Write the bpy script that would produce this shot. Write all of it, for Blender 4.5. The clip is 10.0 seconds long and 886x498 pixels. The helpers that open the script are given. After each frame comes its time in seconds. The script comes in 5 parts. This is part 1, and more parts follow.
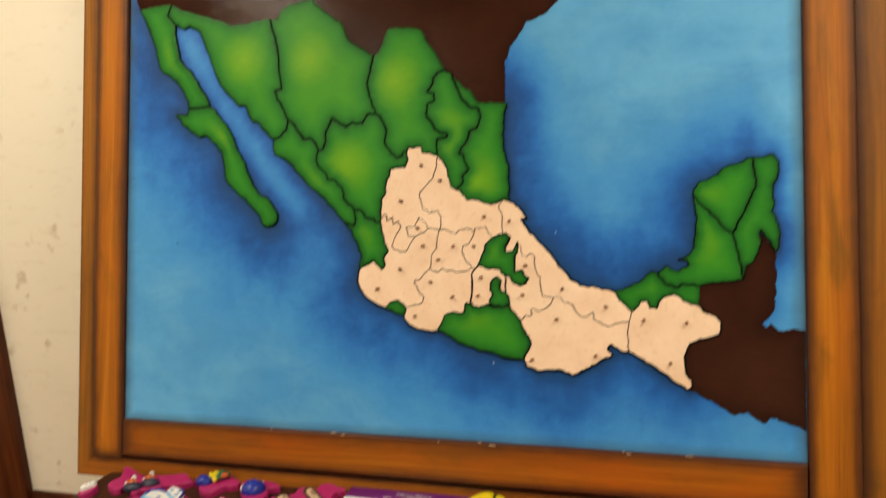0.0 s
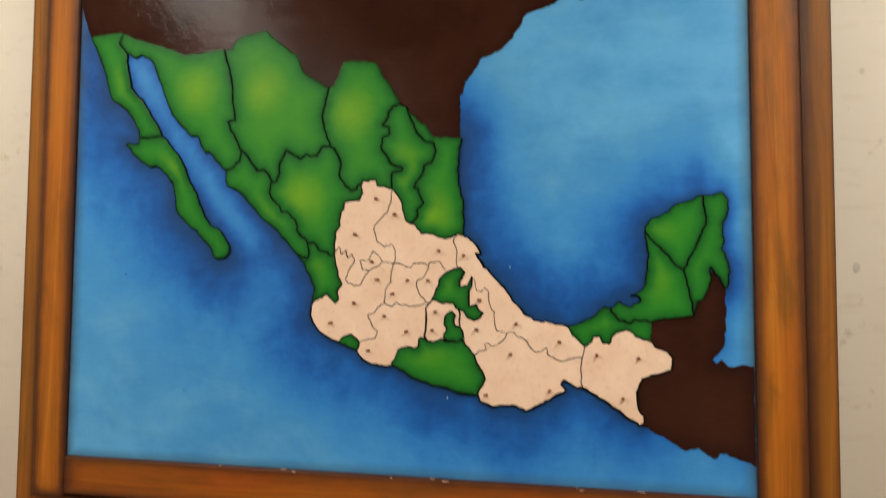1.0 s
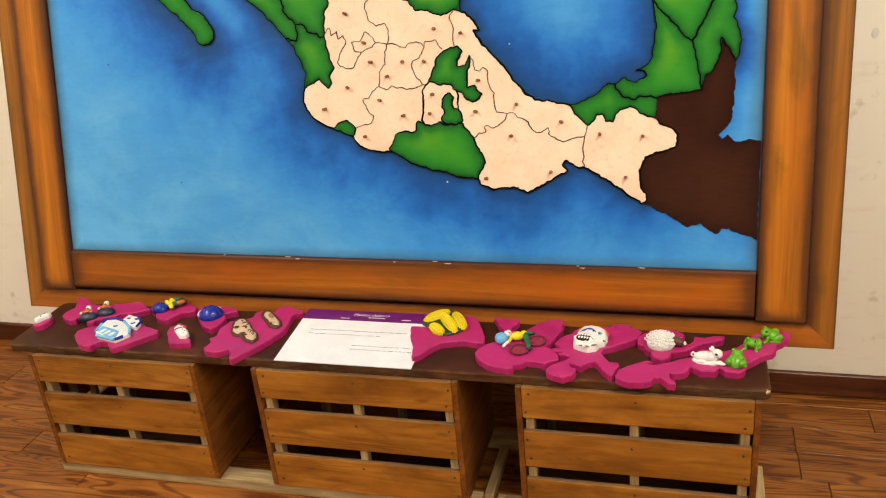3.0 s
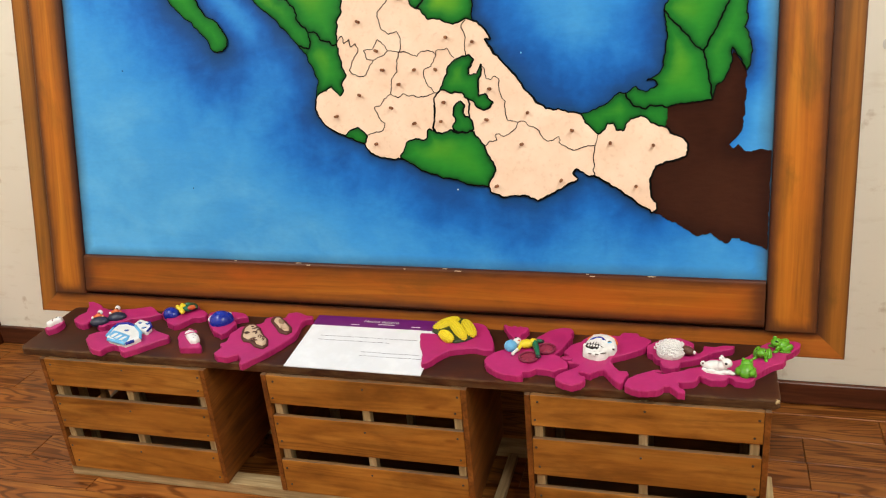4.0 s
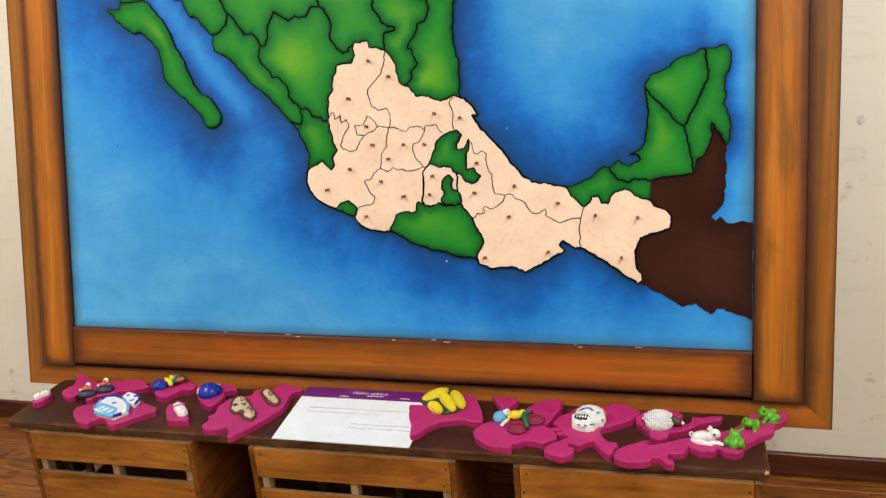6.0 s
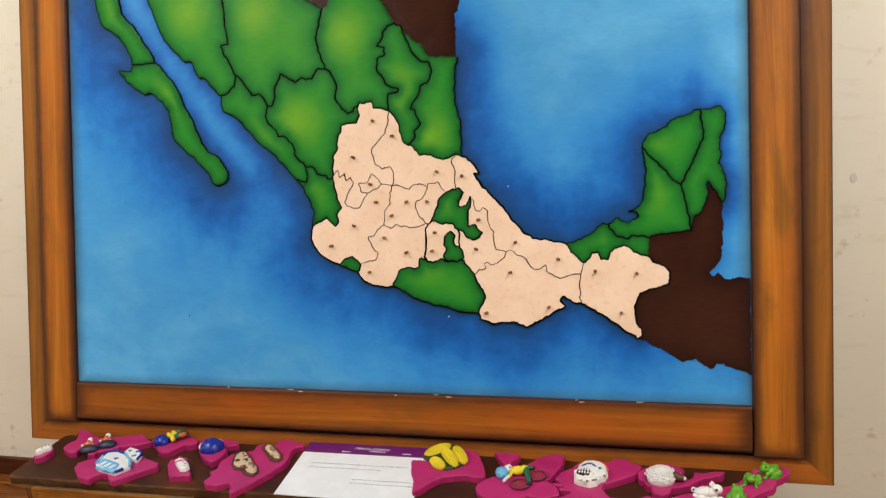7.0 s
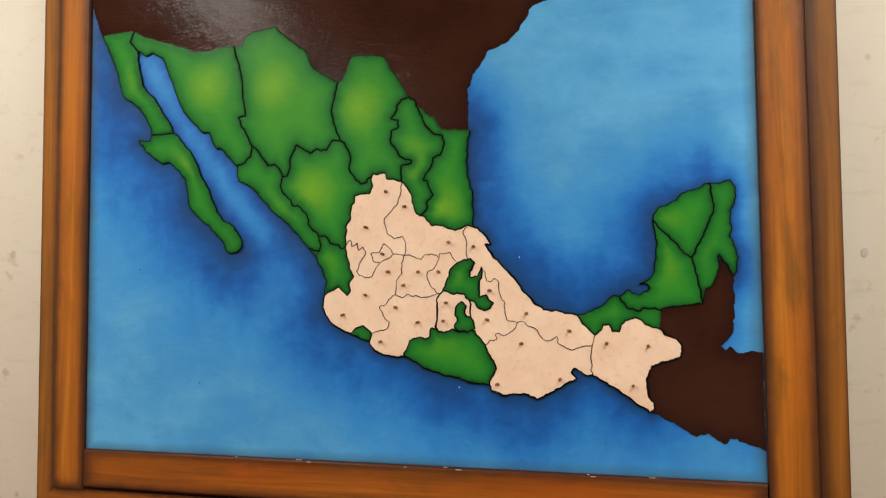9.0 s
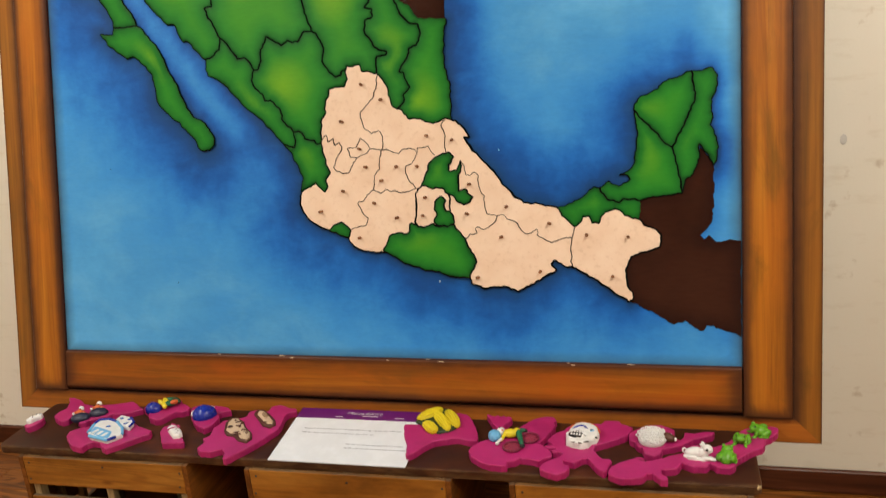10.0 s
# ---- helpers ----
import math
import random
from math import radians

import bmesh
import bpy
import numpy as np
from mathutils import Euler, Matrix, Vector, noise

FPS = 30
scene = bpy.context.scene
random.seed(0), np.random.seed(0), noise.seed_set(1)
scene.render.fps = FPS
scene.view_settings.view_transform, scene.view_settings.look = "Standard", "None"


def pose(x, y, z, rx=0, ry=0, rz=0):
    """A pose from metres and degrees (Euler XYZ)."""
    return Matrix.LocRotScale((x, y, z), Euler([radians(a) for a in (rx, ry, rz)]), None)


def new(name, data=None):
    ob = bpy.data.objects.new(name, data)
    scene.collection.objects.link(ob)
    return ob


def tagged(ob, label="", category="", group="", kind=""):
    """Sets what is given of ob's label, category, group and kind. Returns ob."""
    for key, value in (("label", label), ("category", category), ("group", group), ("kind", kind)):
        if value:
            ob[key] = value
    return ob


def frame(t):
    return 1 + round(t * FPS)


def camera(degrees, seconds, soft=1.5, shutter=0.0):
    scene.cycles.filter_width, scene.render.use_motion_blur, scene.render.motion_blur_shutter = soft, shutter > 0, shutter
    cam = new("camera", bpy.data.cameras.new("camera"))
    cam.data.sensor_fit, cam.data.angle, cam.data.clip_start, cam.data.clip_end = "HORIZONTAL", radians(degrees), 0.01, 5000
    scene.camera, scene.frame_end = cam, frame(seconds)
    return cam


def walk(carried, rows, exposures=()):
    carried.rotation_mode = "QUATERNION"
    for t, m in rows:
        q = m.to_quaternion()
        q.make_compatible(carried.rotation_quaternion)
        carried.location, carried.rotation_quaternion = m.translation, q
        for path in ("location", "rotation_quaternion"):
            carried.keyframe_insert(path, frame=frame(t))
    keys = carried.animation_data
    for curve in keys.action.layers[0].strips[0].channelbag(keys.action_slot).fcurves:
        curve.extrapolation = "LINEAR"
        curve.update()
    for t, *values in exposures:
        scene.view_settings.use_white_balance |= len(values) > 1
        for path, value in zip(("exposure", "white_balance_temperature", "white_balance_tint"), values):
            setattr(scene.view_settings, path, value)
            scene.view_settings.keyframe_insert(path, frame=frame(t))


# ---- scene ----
from mathutils.geometry import delaunay_2d_cdt

# Leaning wall map on a bench of crates, seen by a hand-held camera.
cam = camera(55.01, 10.0, 1.1, 0.5)
# seconds, eye x, y, z, yaw, pitch, roll
ROWS = [
    (0, 0.7172, -1.7405, 1.3081, 18.7713, -10.8560, 4.4405),
    (0.5, 0.7151, -1.7444, 1.3435, 16.7862, -7.2288, 3.6957),
    (1, 0.7151, -1.7314, 1.3230, 15.8029, -9.2425, 3.4955),
    (1.5, 0.7056, -1.7056, 1.3038, 15.0411, -16.8090, 3.7306),
    (2, 0.7071, -1.6846, 1.2995, 14.3069, -22.1077, 4.4580),
    (2.5, 0.7064, -1.6905, 1.3016, 14.5747, -23.3623, 4.8954),
    (3, 0.7086, -1.6896, 1.3016, 15.4327, -23.5129, 5.1875),
    (4.5, 0.7051, -1.6999, 1.3027, 16.1835, -22.4826, 4.9151),
    (5, 0.7084, -1.6971, 1.3062, 16.1137, -21.9931, 4.6422),
    (5.5, 0.7147, -1.7025, 1.3064, 15.7888, -20.2081, 4.7473),
    (7, 0.7202, -1.7446, 1.3152, 15.5117, -14.3000, 4.8366),
    (7.5, 0.7223, -1.7522, 1.3161, 15.5528, -12.5863, 4.6748),
    (8, 0.7201, -1.7523, 1.3230, 15.9912, -10.6359, 4.4763),
    (8.5, 0.7181, -1.7520, 1.3230, 16.3534, -9.2944, 4.4578),
    (9, 0.7212, -1.7510, 1.3241, 16.3400, -9.7203, 4.4238),
    (9.5, 0.7068, -1.7357, 1.3234, 15.2432, -13.7412, 4.6279),
    (10, 0.7037, -1.7383, 1.3231, 14.3406, -17.0341, 5.0674),
]
walk(cam, [(t, pose(x, y, z, 90 + pitch, roll, yaw)) for t, x, y, z, yaw, pitch, roll in ROWS],
     [(0.0, -0.3, 7800, 5), (0.5, -0.52, 7200, 8), (1.0, -0.48, 6700, 8), (1.5, -0.32, 6800, 6), (2.0, 0.02, 7700, 6), (2.5, 0.07, 6600, 6), (3.0, 0.07, 7100, 8), (4.5, 0.05, 6050, 6),
      (5.0, 0.06, 6700, 9), (5.5, 0.05, 6100, 4), (7.0, -0.22, 6350, 7), (7.5, -0.23, 6700, 4), (8.0, -0.32, 6900, 7), (8.5, -0.32, 6800, 4), (9.0, -0.36, 6500, 8), (9.5, -0.35, 6250, 4), (10.0, -0.3, 6800, 8)])

# ---- world and lamps ----
world = bpy.data.worlds.new("room_air")
scene.world = world
world.use_nodes = True
world.node_tree.nodes["Background"].inputs[0].default_value = (0.75, 0.8, 0.9, 1)
world.node_tree.nodes["Background"].inputs[1].default_value = 0.02
CEILING = 2.6


def area_lamp(name, x, y, sx, sy, watts, colour):
    data = bpy.data.lights.new(name, "AREA")
    data.shape, data.size, data.size_y, data.energy, data.color = "RECTANGLE", sx, sy, watts, colour
    ob = new(name, data)
    ob.matrix_world = pose(x, y, CEILING - 0.09)
    return ob


WARM = (1.0, 0.955, 0.87)
LAMPS = [(-1.3, -0.95, 0.22, 0.8, 31), (-1.16, -2.2, 0.22, 0.8, 21), (1.45, -0.95, 0.22, 0.8, 31), (1.45, -2.2, 0.22, 0.8, 21)]
for lx, ly, sx, sy, watts in LAMPS:
    area_lamp("lamp_light", lx, ly, sx, sy, watts, WARM)


# ---- materials ----
def srgb(r, g, b):
    return tuple((c / 255 / 12.92) if c <= 10 else ((c / 255 + 0.055) / 1.055) ** 2.4 for c in (r, g, b)) + (1.0,)


class Mat:
    """A node material with short ways to add nodes."""

    def __init__(self, name, rough=0.5, spec=0.5, metal=0.0):
        self.m = bpy.data.materials.new(name)
        self.m.use_nodes = True
        self.t = self.m.node_tree
        self.b = self.t.nodes["Principled BSDF"]
        self.b.inputs["Roughness"].default_value = rough
        self.b.inputs["Specular IOR Level"].default_value = spec
        self.b.inputs["Metallic"].default_value = metal

    def node(self, kind, **inputs):
        n = self.t.nodes.new(kind)
        for k, v in inputs.items():
            key = int(k[1:]) if k[0] == "i" and k[1:].isdigit() else k
            if hasattr(v, "is_output"):
                self.t.links.new(v, n.inputs[key])
            else:
                n.inputs[key].default_value = v
        return n

    def coords(self, scale=(1, 1, 1), spread=True):
        tc = self.node("ShaderNodeTexCoord").outputs["Object"]
        if spread:
            info = self.node("ShaderNodeObjectInfo").outputs["Random"]
            off = self.node("ShaderNodeMath", i0=info, i1=37.0)
            off.operation = "MULTIPLY"
            comb = self.node("ShaderNodeCombineXYZ", X=off.outputs[0], Y=off.outputs[0], Z=off.outputs[0])
            add = self.node("ShaderNodeVectorMath", i0=tc, i1=comb.outputs[0])
            tc = add.outputs[0]
        return self.node("ShaderNodeMapping", Vector=tc, Scale=scale).outputs[0]

    def noise(self, vec, scale, detail=4.0, rough=0.55, dist=0.0):
        return self.node("ShaderNodeTexNoise", Vector=vec, Scale=scale, Detail=detail, Roughness=rough, Distortion=dist).outputs["Fac"]

    def ramp(self, fac, stops):
        r = self.node("ShaderNodeValToRGB", Fac=fac)
        e = r.color_ramp.elements
        e[0].position, e[0].color = stops[0]
        e[1].position, e[1].color = stops[-1]
        for p, c in stops[1:-1]:
            x = e.new(p)
            x.color = c
        return r.outputs["Color"]

    def mix(self, fac, a, b, how="MIX"):
        n = self.node("ShaderNodeMix")
        n.data_type, n.blend_type = "RGBA", how
        for sock, v in ((n.inputs[0], fac), (n.inputs[6], a), (n.inputs[7], b)):
            if hasattr(v, "is_output"):
                self.t.links.new(v, sock)
            else:
                sock.default_value = v
        return n.outputs[2]

    def attr(self, name):
        n = self.node("ShaderNodeAttribute")
        n.attribute_name = name
        return n.outputs["Fac"]

    def math(self, how, a, b=0.0):
        n = self.node("ShaderNodeMath", i0=a, i1=b)
        n.operation = how
        return n.outputs[0]

    def colour(self, c):
        if hasattr(c, "is_output"):
            self.t.links.new(c, self.b.inputs["Base Color"])
        else:
            self.b.inputs["Base Color"].default_value = c
        return self

    def roughness(self, fac, lo, hi):
        r = self.node("ShaderNodeMapRange", Value=fac)
        r.inputs["To Min"].default_value, r.inputs["To Max"].default_value = lo, hi
        self.t.links.new(r.outputs[0], self.b.inputs["Roughness"])
        return self

    def bump(self, height, strength, distance):
        n = self.node("ShaderNodeBump", Height=height, Strength=strength, Distance=distance)
        self.t.links.new(n.outputs[0], self.b.inputs["Normal"])
        return self


def painted(name, colour, dark=0.75, rough=0.45, grain=60.0, bump=0.15):
    """Brushed paint in one colour, uneven at two scales."""
    k = Mat(name, rough)
    v = k.coords()
    big, fine = k.noise(v, 9.0, 3.0), k.noise(v, grain, 4.0)
    deep = tuple(c * dark for c in colour[:3]) + (1.0,)
    lite = tuple(min(1.0, c * 1.12 + 0.01) for c in colour[:3]) + (1.0,)
    c = k.mix(k.ramp(big, [(0.3, (0, 0, 0, 1)), (0.7, (1, 1, 1, 1))]), deep, colour)
    c = k.mix(k.ramp(fine, [(0.45, (0, 0, 0, 1)), (0.75, (0.6, 0.6, 0.6, 1))]), c, lite)
    return k.colour(c).roughness(fine, rough - 0.1, rough + 0.15).bump(fine, bump, 0.002).m


def wood(name, dark, mid, light, rough=0.45, along=(1.5, 22, 22), edge=None, bump=0.2, rings=0.0, stains=0.0, streaks=0.55, figured=(0.9, 7.5, 95.0), patch=None, dust=0.0, tones=0.5):
    """Sawn and stained wood, its grain along the piece's own x."""
    k = Mat(name, rough, 0.25)
    v = k.coords(along)
    broad = k.noise(v, 1.3, 5.0, 0.6, 1.2)
    fine = k.noise(k.coords((along[0] * 3, along[1] * 5, along[2] * 5)), 1.5, 3.0)
    c = k.ramp(broad, [(0.28, dark), (0.5, mid), (0.72, light)])
    streak = k.ramp(fine, [(0.38, (0.55, 0.5, 0.45, 1)), (0.6, (1, 1, 1, 1))])
    c = k.mix(streaks, c, streak, "MULTIPLY")
    if rings:
        figure = k.noise(k.coords((figured[0], figured[1], figured[1])), 1.0, 2.0, 0.5, 0.5)
        wave = k.math("SINE", k.math("MULTIPLY", figure, figured[2]))
        ring = k.ramp(wave, [(0.0, (1, 1, 1, 1)), (0.35, (0.8, 0.76, 0.72, 1)), (0.85, (0.36, 0.27, 0.2, 1))])
        c = k.mix(rings, c, ring, "MULTIPLY")
    if stains:
        blot = k.noise(k.coords((2.0, 5.0, 5.0)), 2.2, 5.0, 0.65)
        c = k.mix(stains, c, k.ramp(blot, [(0.36, (0.36, 0.32, 0.28, 1)), (0.56, (1, 1, 1, 1))]), "MULTIPLY")
        knot = k.node("ShaderNodeTexVoronoi", Vector=k.coords((3.2, 9.0, 9.0)), Scale=1.6).outputs["Distance"]
        c = k.mix(0.8, c, k.ramp(knot, [(0.03, (0.4, 0.28, 0.2, 1)), (0.11, (1, 1, 1, 1))]), "MULTIPLY")
    if patch:
        worn = k.noise(k.coords((2.2, 6.0, 6.0)), 1.6, 5.0, 0.6, 0.6)
        c = k.mix(k.ramp(worn, [(0.42, (0, 0, 0, 1)), (0.72, (0.6, 0.6, 0.6, 1))]), c, patch[0])
        worn = k.noise(k.coords((3.0, 9.0, 9.0)), 1.3, 6.0, 0.65, 0.6)
        c = k.mix(k.ramp(worn, [(0.52, (0, 0, 0, 1)), (0.75, (0.7, 0.7, 0.7, 1))]), c, patch[1])
    tone = k.node("ShaderNodeObjectInfo").outputs["Random"]
    c = k.mix(tones, c, k.ramp(tone, [(0.0, (0.7, 0.66, 0.62, 1)), (1.0, (1.1, 1.08, 1.05, 1))]), "MULTIPLY")
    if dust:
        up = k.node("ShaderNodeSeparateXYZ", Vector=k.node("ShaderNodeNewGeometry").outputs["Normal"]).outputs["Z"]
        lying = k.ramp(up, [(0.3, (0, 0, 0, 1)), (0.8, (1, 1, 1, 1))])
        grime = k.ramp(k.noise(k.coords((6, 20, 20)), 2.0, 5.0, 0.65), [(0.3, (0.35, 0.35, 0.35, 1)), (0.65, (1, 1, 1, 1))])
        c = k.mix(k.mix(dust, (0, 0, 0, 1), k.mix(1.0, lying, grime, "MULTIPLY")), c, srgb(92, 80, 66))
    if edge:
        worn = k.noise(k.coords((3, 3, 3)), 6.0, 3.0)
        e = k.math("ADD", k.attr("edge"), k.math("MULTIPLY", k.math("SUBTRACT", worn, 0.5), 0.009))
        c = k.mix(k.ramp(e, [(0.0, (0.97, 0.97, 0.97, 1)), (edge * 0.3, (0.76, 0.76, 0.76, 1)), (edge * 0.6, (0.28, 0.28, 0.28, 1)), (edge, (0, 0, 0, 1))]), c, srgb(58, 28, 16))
    return k.colour(c).roughness(fine, rough - 0.08, rough + 0.18).bump(fine, bump, 0.0015).m


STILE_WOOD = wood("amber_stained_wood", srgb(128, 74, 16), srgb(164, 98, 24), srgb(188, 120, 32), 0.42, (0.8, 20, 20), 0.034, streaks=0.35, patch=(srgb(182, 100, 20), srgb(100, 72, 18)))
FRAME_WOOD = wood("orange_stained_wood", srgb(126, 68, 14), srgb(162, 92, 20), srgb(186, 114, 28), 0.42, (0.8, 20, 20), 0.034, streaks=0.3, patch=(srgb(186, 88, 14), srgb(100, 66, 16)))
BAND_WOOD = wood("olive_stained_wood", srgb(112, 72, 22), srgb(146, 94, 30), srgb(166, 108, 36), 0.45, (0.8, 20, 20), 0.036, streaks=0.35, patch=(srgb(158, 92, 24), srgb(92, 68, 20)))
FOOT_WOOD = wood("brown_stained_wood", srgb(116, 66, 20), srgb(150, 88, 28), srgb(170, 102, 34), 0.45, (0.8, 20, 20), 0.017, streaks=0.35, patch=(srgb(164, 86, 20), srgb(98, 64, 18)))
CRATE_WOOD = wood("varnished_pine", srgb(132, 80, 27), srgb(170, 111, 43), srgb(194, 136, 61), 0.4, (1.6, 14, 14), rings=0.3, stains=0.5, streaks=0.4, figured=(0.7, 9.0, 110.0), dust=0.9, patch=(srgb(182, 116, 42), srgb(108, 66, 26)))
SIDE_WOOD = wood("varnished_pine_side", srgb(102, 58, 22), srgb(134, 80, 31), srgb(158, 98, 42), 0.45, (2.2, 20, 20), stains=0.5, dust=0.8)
PALE_WOOD = wood("raw_pale_wood", srgb(158, 134, 96), srgb(186, 162, 120), srgb(204, 182, 144), 0.6, (2.5, 18, 18))
PLANK_WOOD = wood("oak_floor", srgb(112, 64, 26), srgb(148, 91, 40), srgb(180, 120, 57), 0.36, (1.2, 10, 10), rings=0.8, streaks=0.6, figured=(1.3, 12.0, 100.0), tones=0.85)
SKIRT_WOOD = wood("dark_skirting_wood", srgb(62, 32, 20), srgb(90, 48, 30), srgb(112, 64, 42), 0.3, (1.5, 20, 20))
DARK_WOOD = wood("dark_brown_wood", srgb(58, 24, 10), srgb(86, 40, 18), srgb(104, 54, 26), 0.4, (1.5, 20, 20))


def board_material():
    k = Mat("worn_brown_board", 0.5, 0.25)
    v = k.coords((1, 1, 1))
    patch = k.noise(v, 5.0, 4.0, 0.6)
    fine = k.noise(k.coords((4, 40, 40)), 2.0, 3.0)
    c = k.ramp(patch, [(0.35, srgb(50, 25, 13)), (0.5, srgb(64, 31, 15)), (0.7, srgb(94, 46, 18))])
    c = k.mix(0.3, c, k.ramp(fine, [(0.4, (0.6, 0.6, 0.6, 1)), (0.65, (1.1, 1.1, 1.1, 1))]), "MULTIPLY")
    wear = k.ramp(k.math("ADD", k.attr("edge"), k.math("MULTIPLY", k.noise(v, 30.0), 0.02)), [(0.008, (1, 1, 1, 1)), (0.018, (0, 0, 0, 1))])
    wear = k.mix(1.0, wear, k.ramp(k.noise(k.coords((5, 14, 30)), 3.0, 5.0, 0.65), [(0.4, (0.12, 0.12, 0.12, 1)), (0.62, (1, 1, 1, 1))]), "MULTIPLY")
    c = k.mix(k.mix(0.55, (0, 0, 0, 1), wear), c, srgb(116, 88, 56))
    return k.colour(c).roughness(patch, 0.42, 0.65).bump(fine, 0.2, 0.001).m


BOARD = board_material()


def sea_material():
    """Airbrushed sea: deep blue along the coasts, pale clouds out to the frame."""
    k = Mat("painted_sea", 0.42, 0.2)
    v = k.coords((1, 1, 1), False)
    cloud = k.noise(v, 2.6, 3.0, 0.5, 0.6)
    puff = k.noise(k.coords((1, 1.25, 1), False), 7.0, 5.0, 0.55, 0.5)
    fine = k.noise(k.coords((30, 70, 30), False), 2.0, 3.0)
    wash = k.node("ShaderNodeMapping", Vector=v, Rotation=(0, 0, 0.85), Scale=(7, 2.2, 1)).outputs[0]
    d = k.attr("coast")
    for field, much in ((cloud, 0.17), (puff, 0.15), (k.noise(wash, 2.0, 4.0, 0.5, 0.8), 0.07), (k.noise(k.coords((1.0, 1.3, 1.0), False), 24.0, 6.0, 0.65, 0.3), 0.07)):
        d = k.math("ADD", d, k.math("MULTIPLY", k.math("SUBTRACT", field, 0.5), much))
    c = k.ramp(d, [(0.0, srgb(16, 76, 150)), (0.03, srgb(18, 90, 174)), (0.07, srgb(28, 108, 196)), (0.12, srgb(46, 132, 212)), (0.18, srgb(62, 148, 220)), (0.29, srgb(76, 158, 220)), (0.44, srgb(92, 174, 232))])
    shade = k.ramp(k.noise(k.coords((1.1, 1.5, 1.0), False), 4.6, 6.0, 0.6, 0.25), [(0.42, (0, 0, 0, 1)), (0.64, (0.5, 0.5, 0.5, 1))])
    c = k.mix(k.mix(1.0, shade, k.ramp(d, [(0.12, (0, 0, 0, 1)), (0.24, (1, 1, 1, 1))]), "MULTIPLY"), c, srgb(56, 140, 210))
    haze = k.ramp(k.noise(k.coords((1.2, 1.8, 1), False), 5.2, 6.0, 0.62, 0.3), [(0.48, (0, 0, 0, 1)), (0.72, (0.34, 0.34, 0.34, 1))])
    c = k.mix(k.mix(1.0, haze, k.ramp(d, [(0.1, (0, 0, 0, 1)), (0.24, (1, 1, 1, 1))]), "MULTIPLY"), c, srgb(114, 186, 228))
    rim = k.ramp(k.attr("coast"), [(0.0, (1, 1, 1, 1)), (0.012, (0.55, 0.55, 0.55, 1)), (0.03, (0, 0, 0, 1))])
    c = k.mix(rim, c, k.mix(0.55, c, srgb(16, 46, 62)))
    c = k.mix(0.2, c, k.ramp(fine, [(0.35, (0.8, 0.82, 0.85, 1)), (0.65, (1.08, 1.06, 1.04, 1))]), "MULTIPLY")
    stroke = k.noise(k.coords((2.5, 16, 1), False), 1.6, 5.0, 0.6, 0.5)
    c = k.mix(k.ramp(stroke, [(0.52, (0, 0, 0, 1)), (0.78, (0.16, 0.16, 0.16, 1))]), c, srgb(52, 116, 176))
    # Grey-brown panel edge: grime, plus the frame's shade put into the paint
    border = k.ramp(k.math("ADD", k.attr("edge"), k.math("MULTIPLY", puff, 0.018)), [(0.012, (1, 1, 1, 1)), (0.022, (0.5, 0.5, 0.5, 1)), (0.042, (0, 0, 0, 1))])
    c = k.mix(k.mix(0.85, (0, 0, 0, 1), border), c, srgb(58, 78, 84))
    return k.colour(c).roughness(fine, 0.36, 0.55).bump(fine, 0.12, 0.001).m


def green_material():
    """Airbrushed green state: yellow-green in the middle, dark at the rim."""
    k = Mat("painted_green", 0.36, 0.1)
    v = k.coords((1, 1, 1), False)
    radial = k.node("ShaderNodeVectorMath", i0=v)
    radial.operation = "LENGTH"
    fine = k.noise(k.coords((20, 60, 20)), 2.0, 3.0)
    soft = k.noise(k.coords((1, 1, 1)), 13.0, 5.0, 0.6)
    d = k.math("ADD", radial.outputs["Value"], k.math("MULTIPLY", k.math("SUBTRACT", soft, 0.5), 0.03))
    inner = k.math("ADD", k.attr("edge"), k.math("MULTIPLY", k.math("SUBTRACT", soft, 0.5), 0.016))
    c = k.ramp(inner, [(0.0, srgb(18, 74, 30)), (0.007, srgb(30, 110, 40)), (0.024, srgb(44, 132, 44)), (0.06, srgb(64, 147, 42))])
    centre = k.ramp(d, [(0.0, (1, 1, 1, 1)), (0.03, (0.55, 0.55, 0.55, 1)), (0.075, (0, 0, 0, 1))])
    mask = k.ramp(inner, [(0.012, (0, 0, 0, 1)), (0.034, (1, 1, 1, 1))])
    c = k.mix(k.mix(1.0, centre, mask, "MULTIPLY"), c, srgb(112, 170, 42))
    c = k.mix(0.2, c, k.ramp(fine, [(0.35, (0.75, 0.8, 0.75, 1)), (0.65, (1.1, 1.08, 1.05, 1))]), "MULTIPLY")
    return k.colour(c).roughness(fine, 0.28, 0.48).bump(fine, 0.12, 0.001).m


def land_material():
    k = Mat("painted_brown_land", 0.2, 0.06)
    v = k.coords((1, 1, 1), False)
    fine = k.noise(k.coords((18, 70, 30), False), 2.0, 4.0)
    big = k.noise(v, 5.0, 3.0)
    c = k.ramp(big, [(0.3, srgb(48, 25, 18)), (0.7, srgb(64, 36, 26))])
    c = k.mix(0.25, c, k.ramp(fine, [(0.35, (0.7, 0.7, 0.72, 1)), (0.65, (1.15, 1.15, 1.15, 1))]), "MULTIPLY")
    c = k.mix(k.ramp(k.attr("edge"), [(0.0, (0.6, 0.6, 0.6, 1)), (0.03, (0, 0, 0, 1))]), c, srgb(38, 20, 18))
    return k.colour(c).roughness(fine, 0.07, 0.2).bump(k.math("ADD", k.math("MULTIPLY", fine, 0.5), k.noise(v, 34.0, 6.0, 0.65, 0.8)), 0.5, 0.0016).m


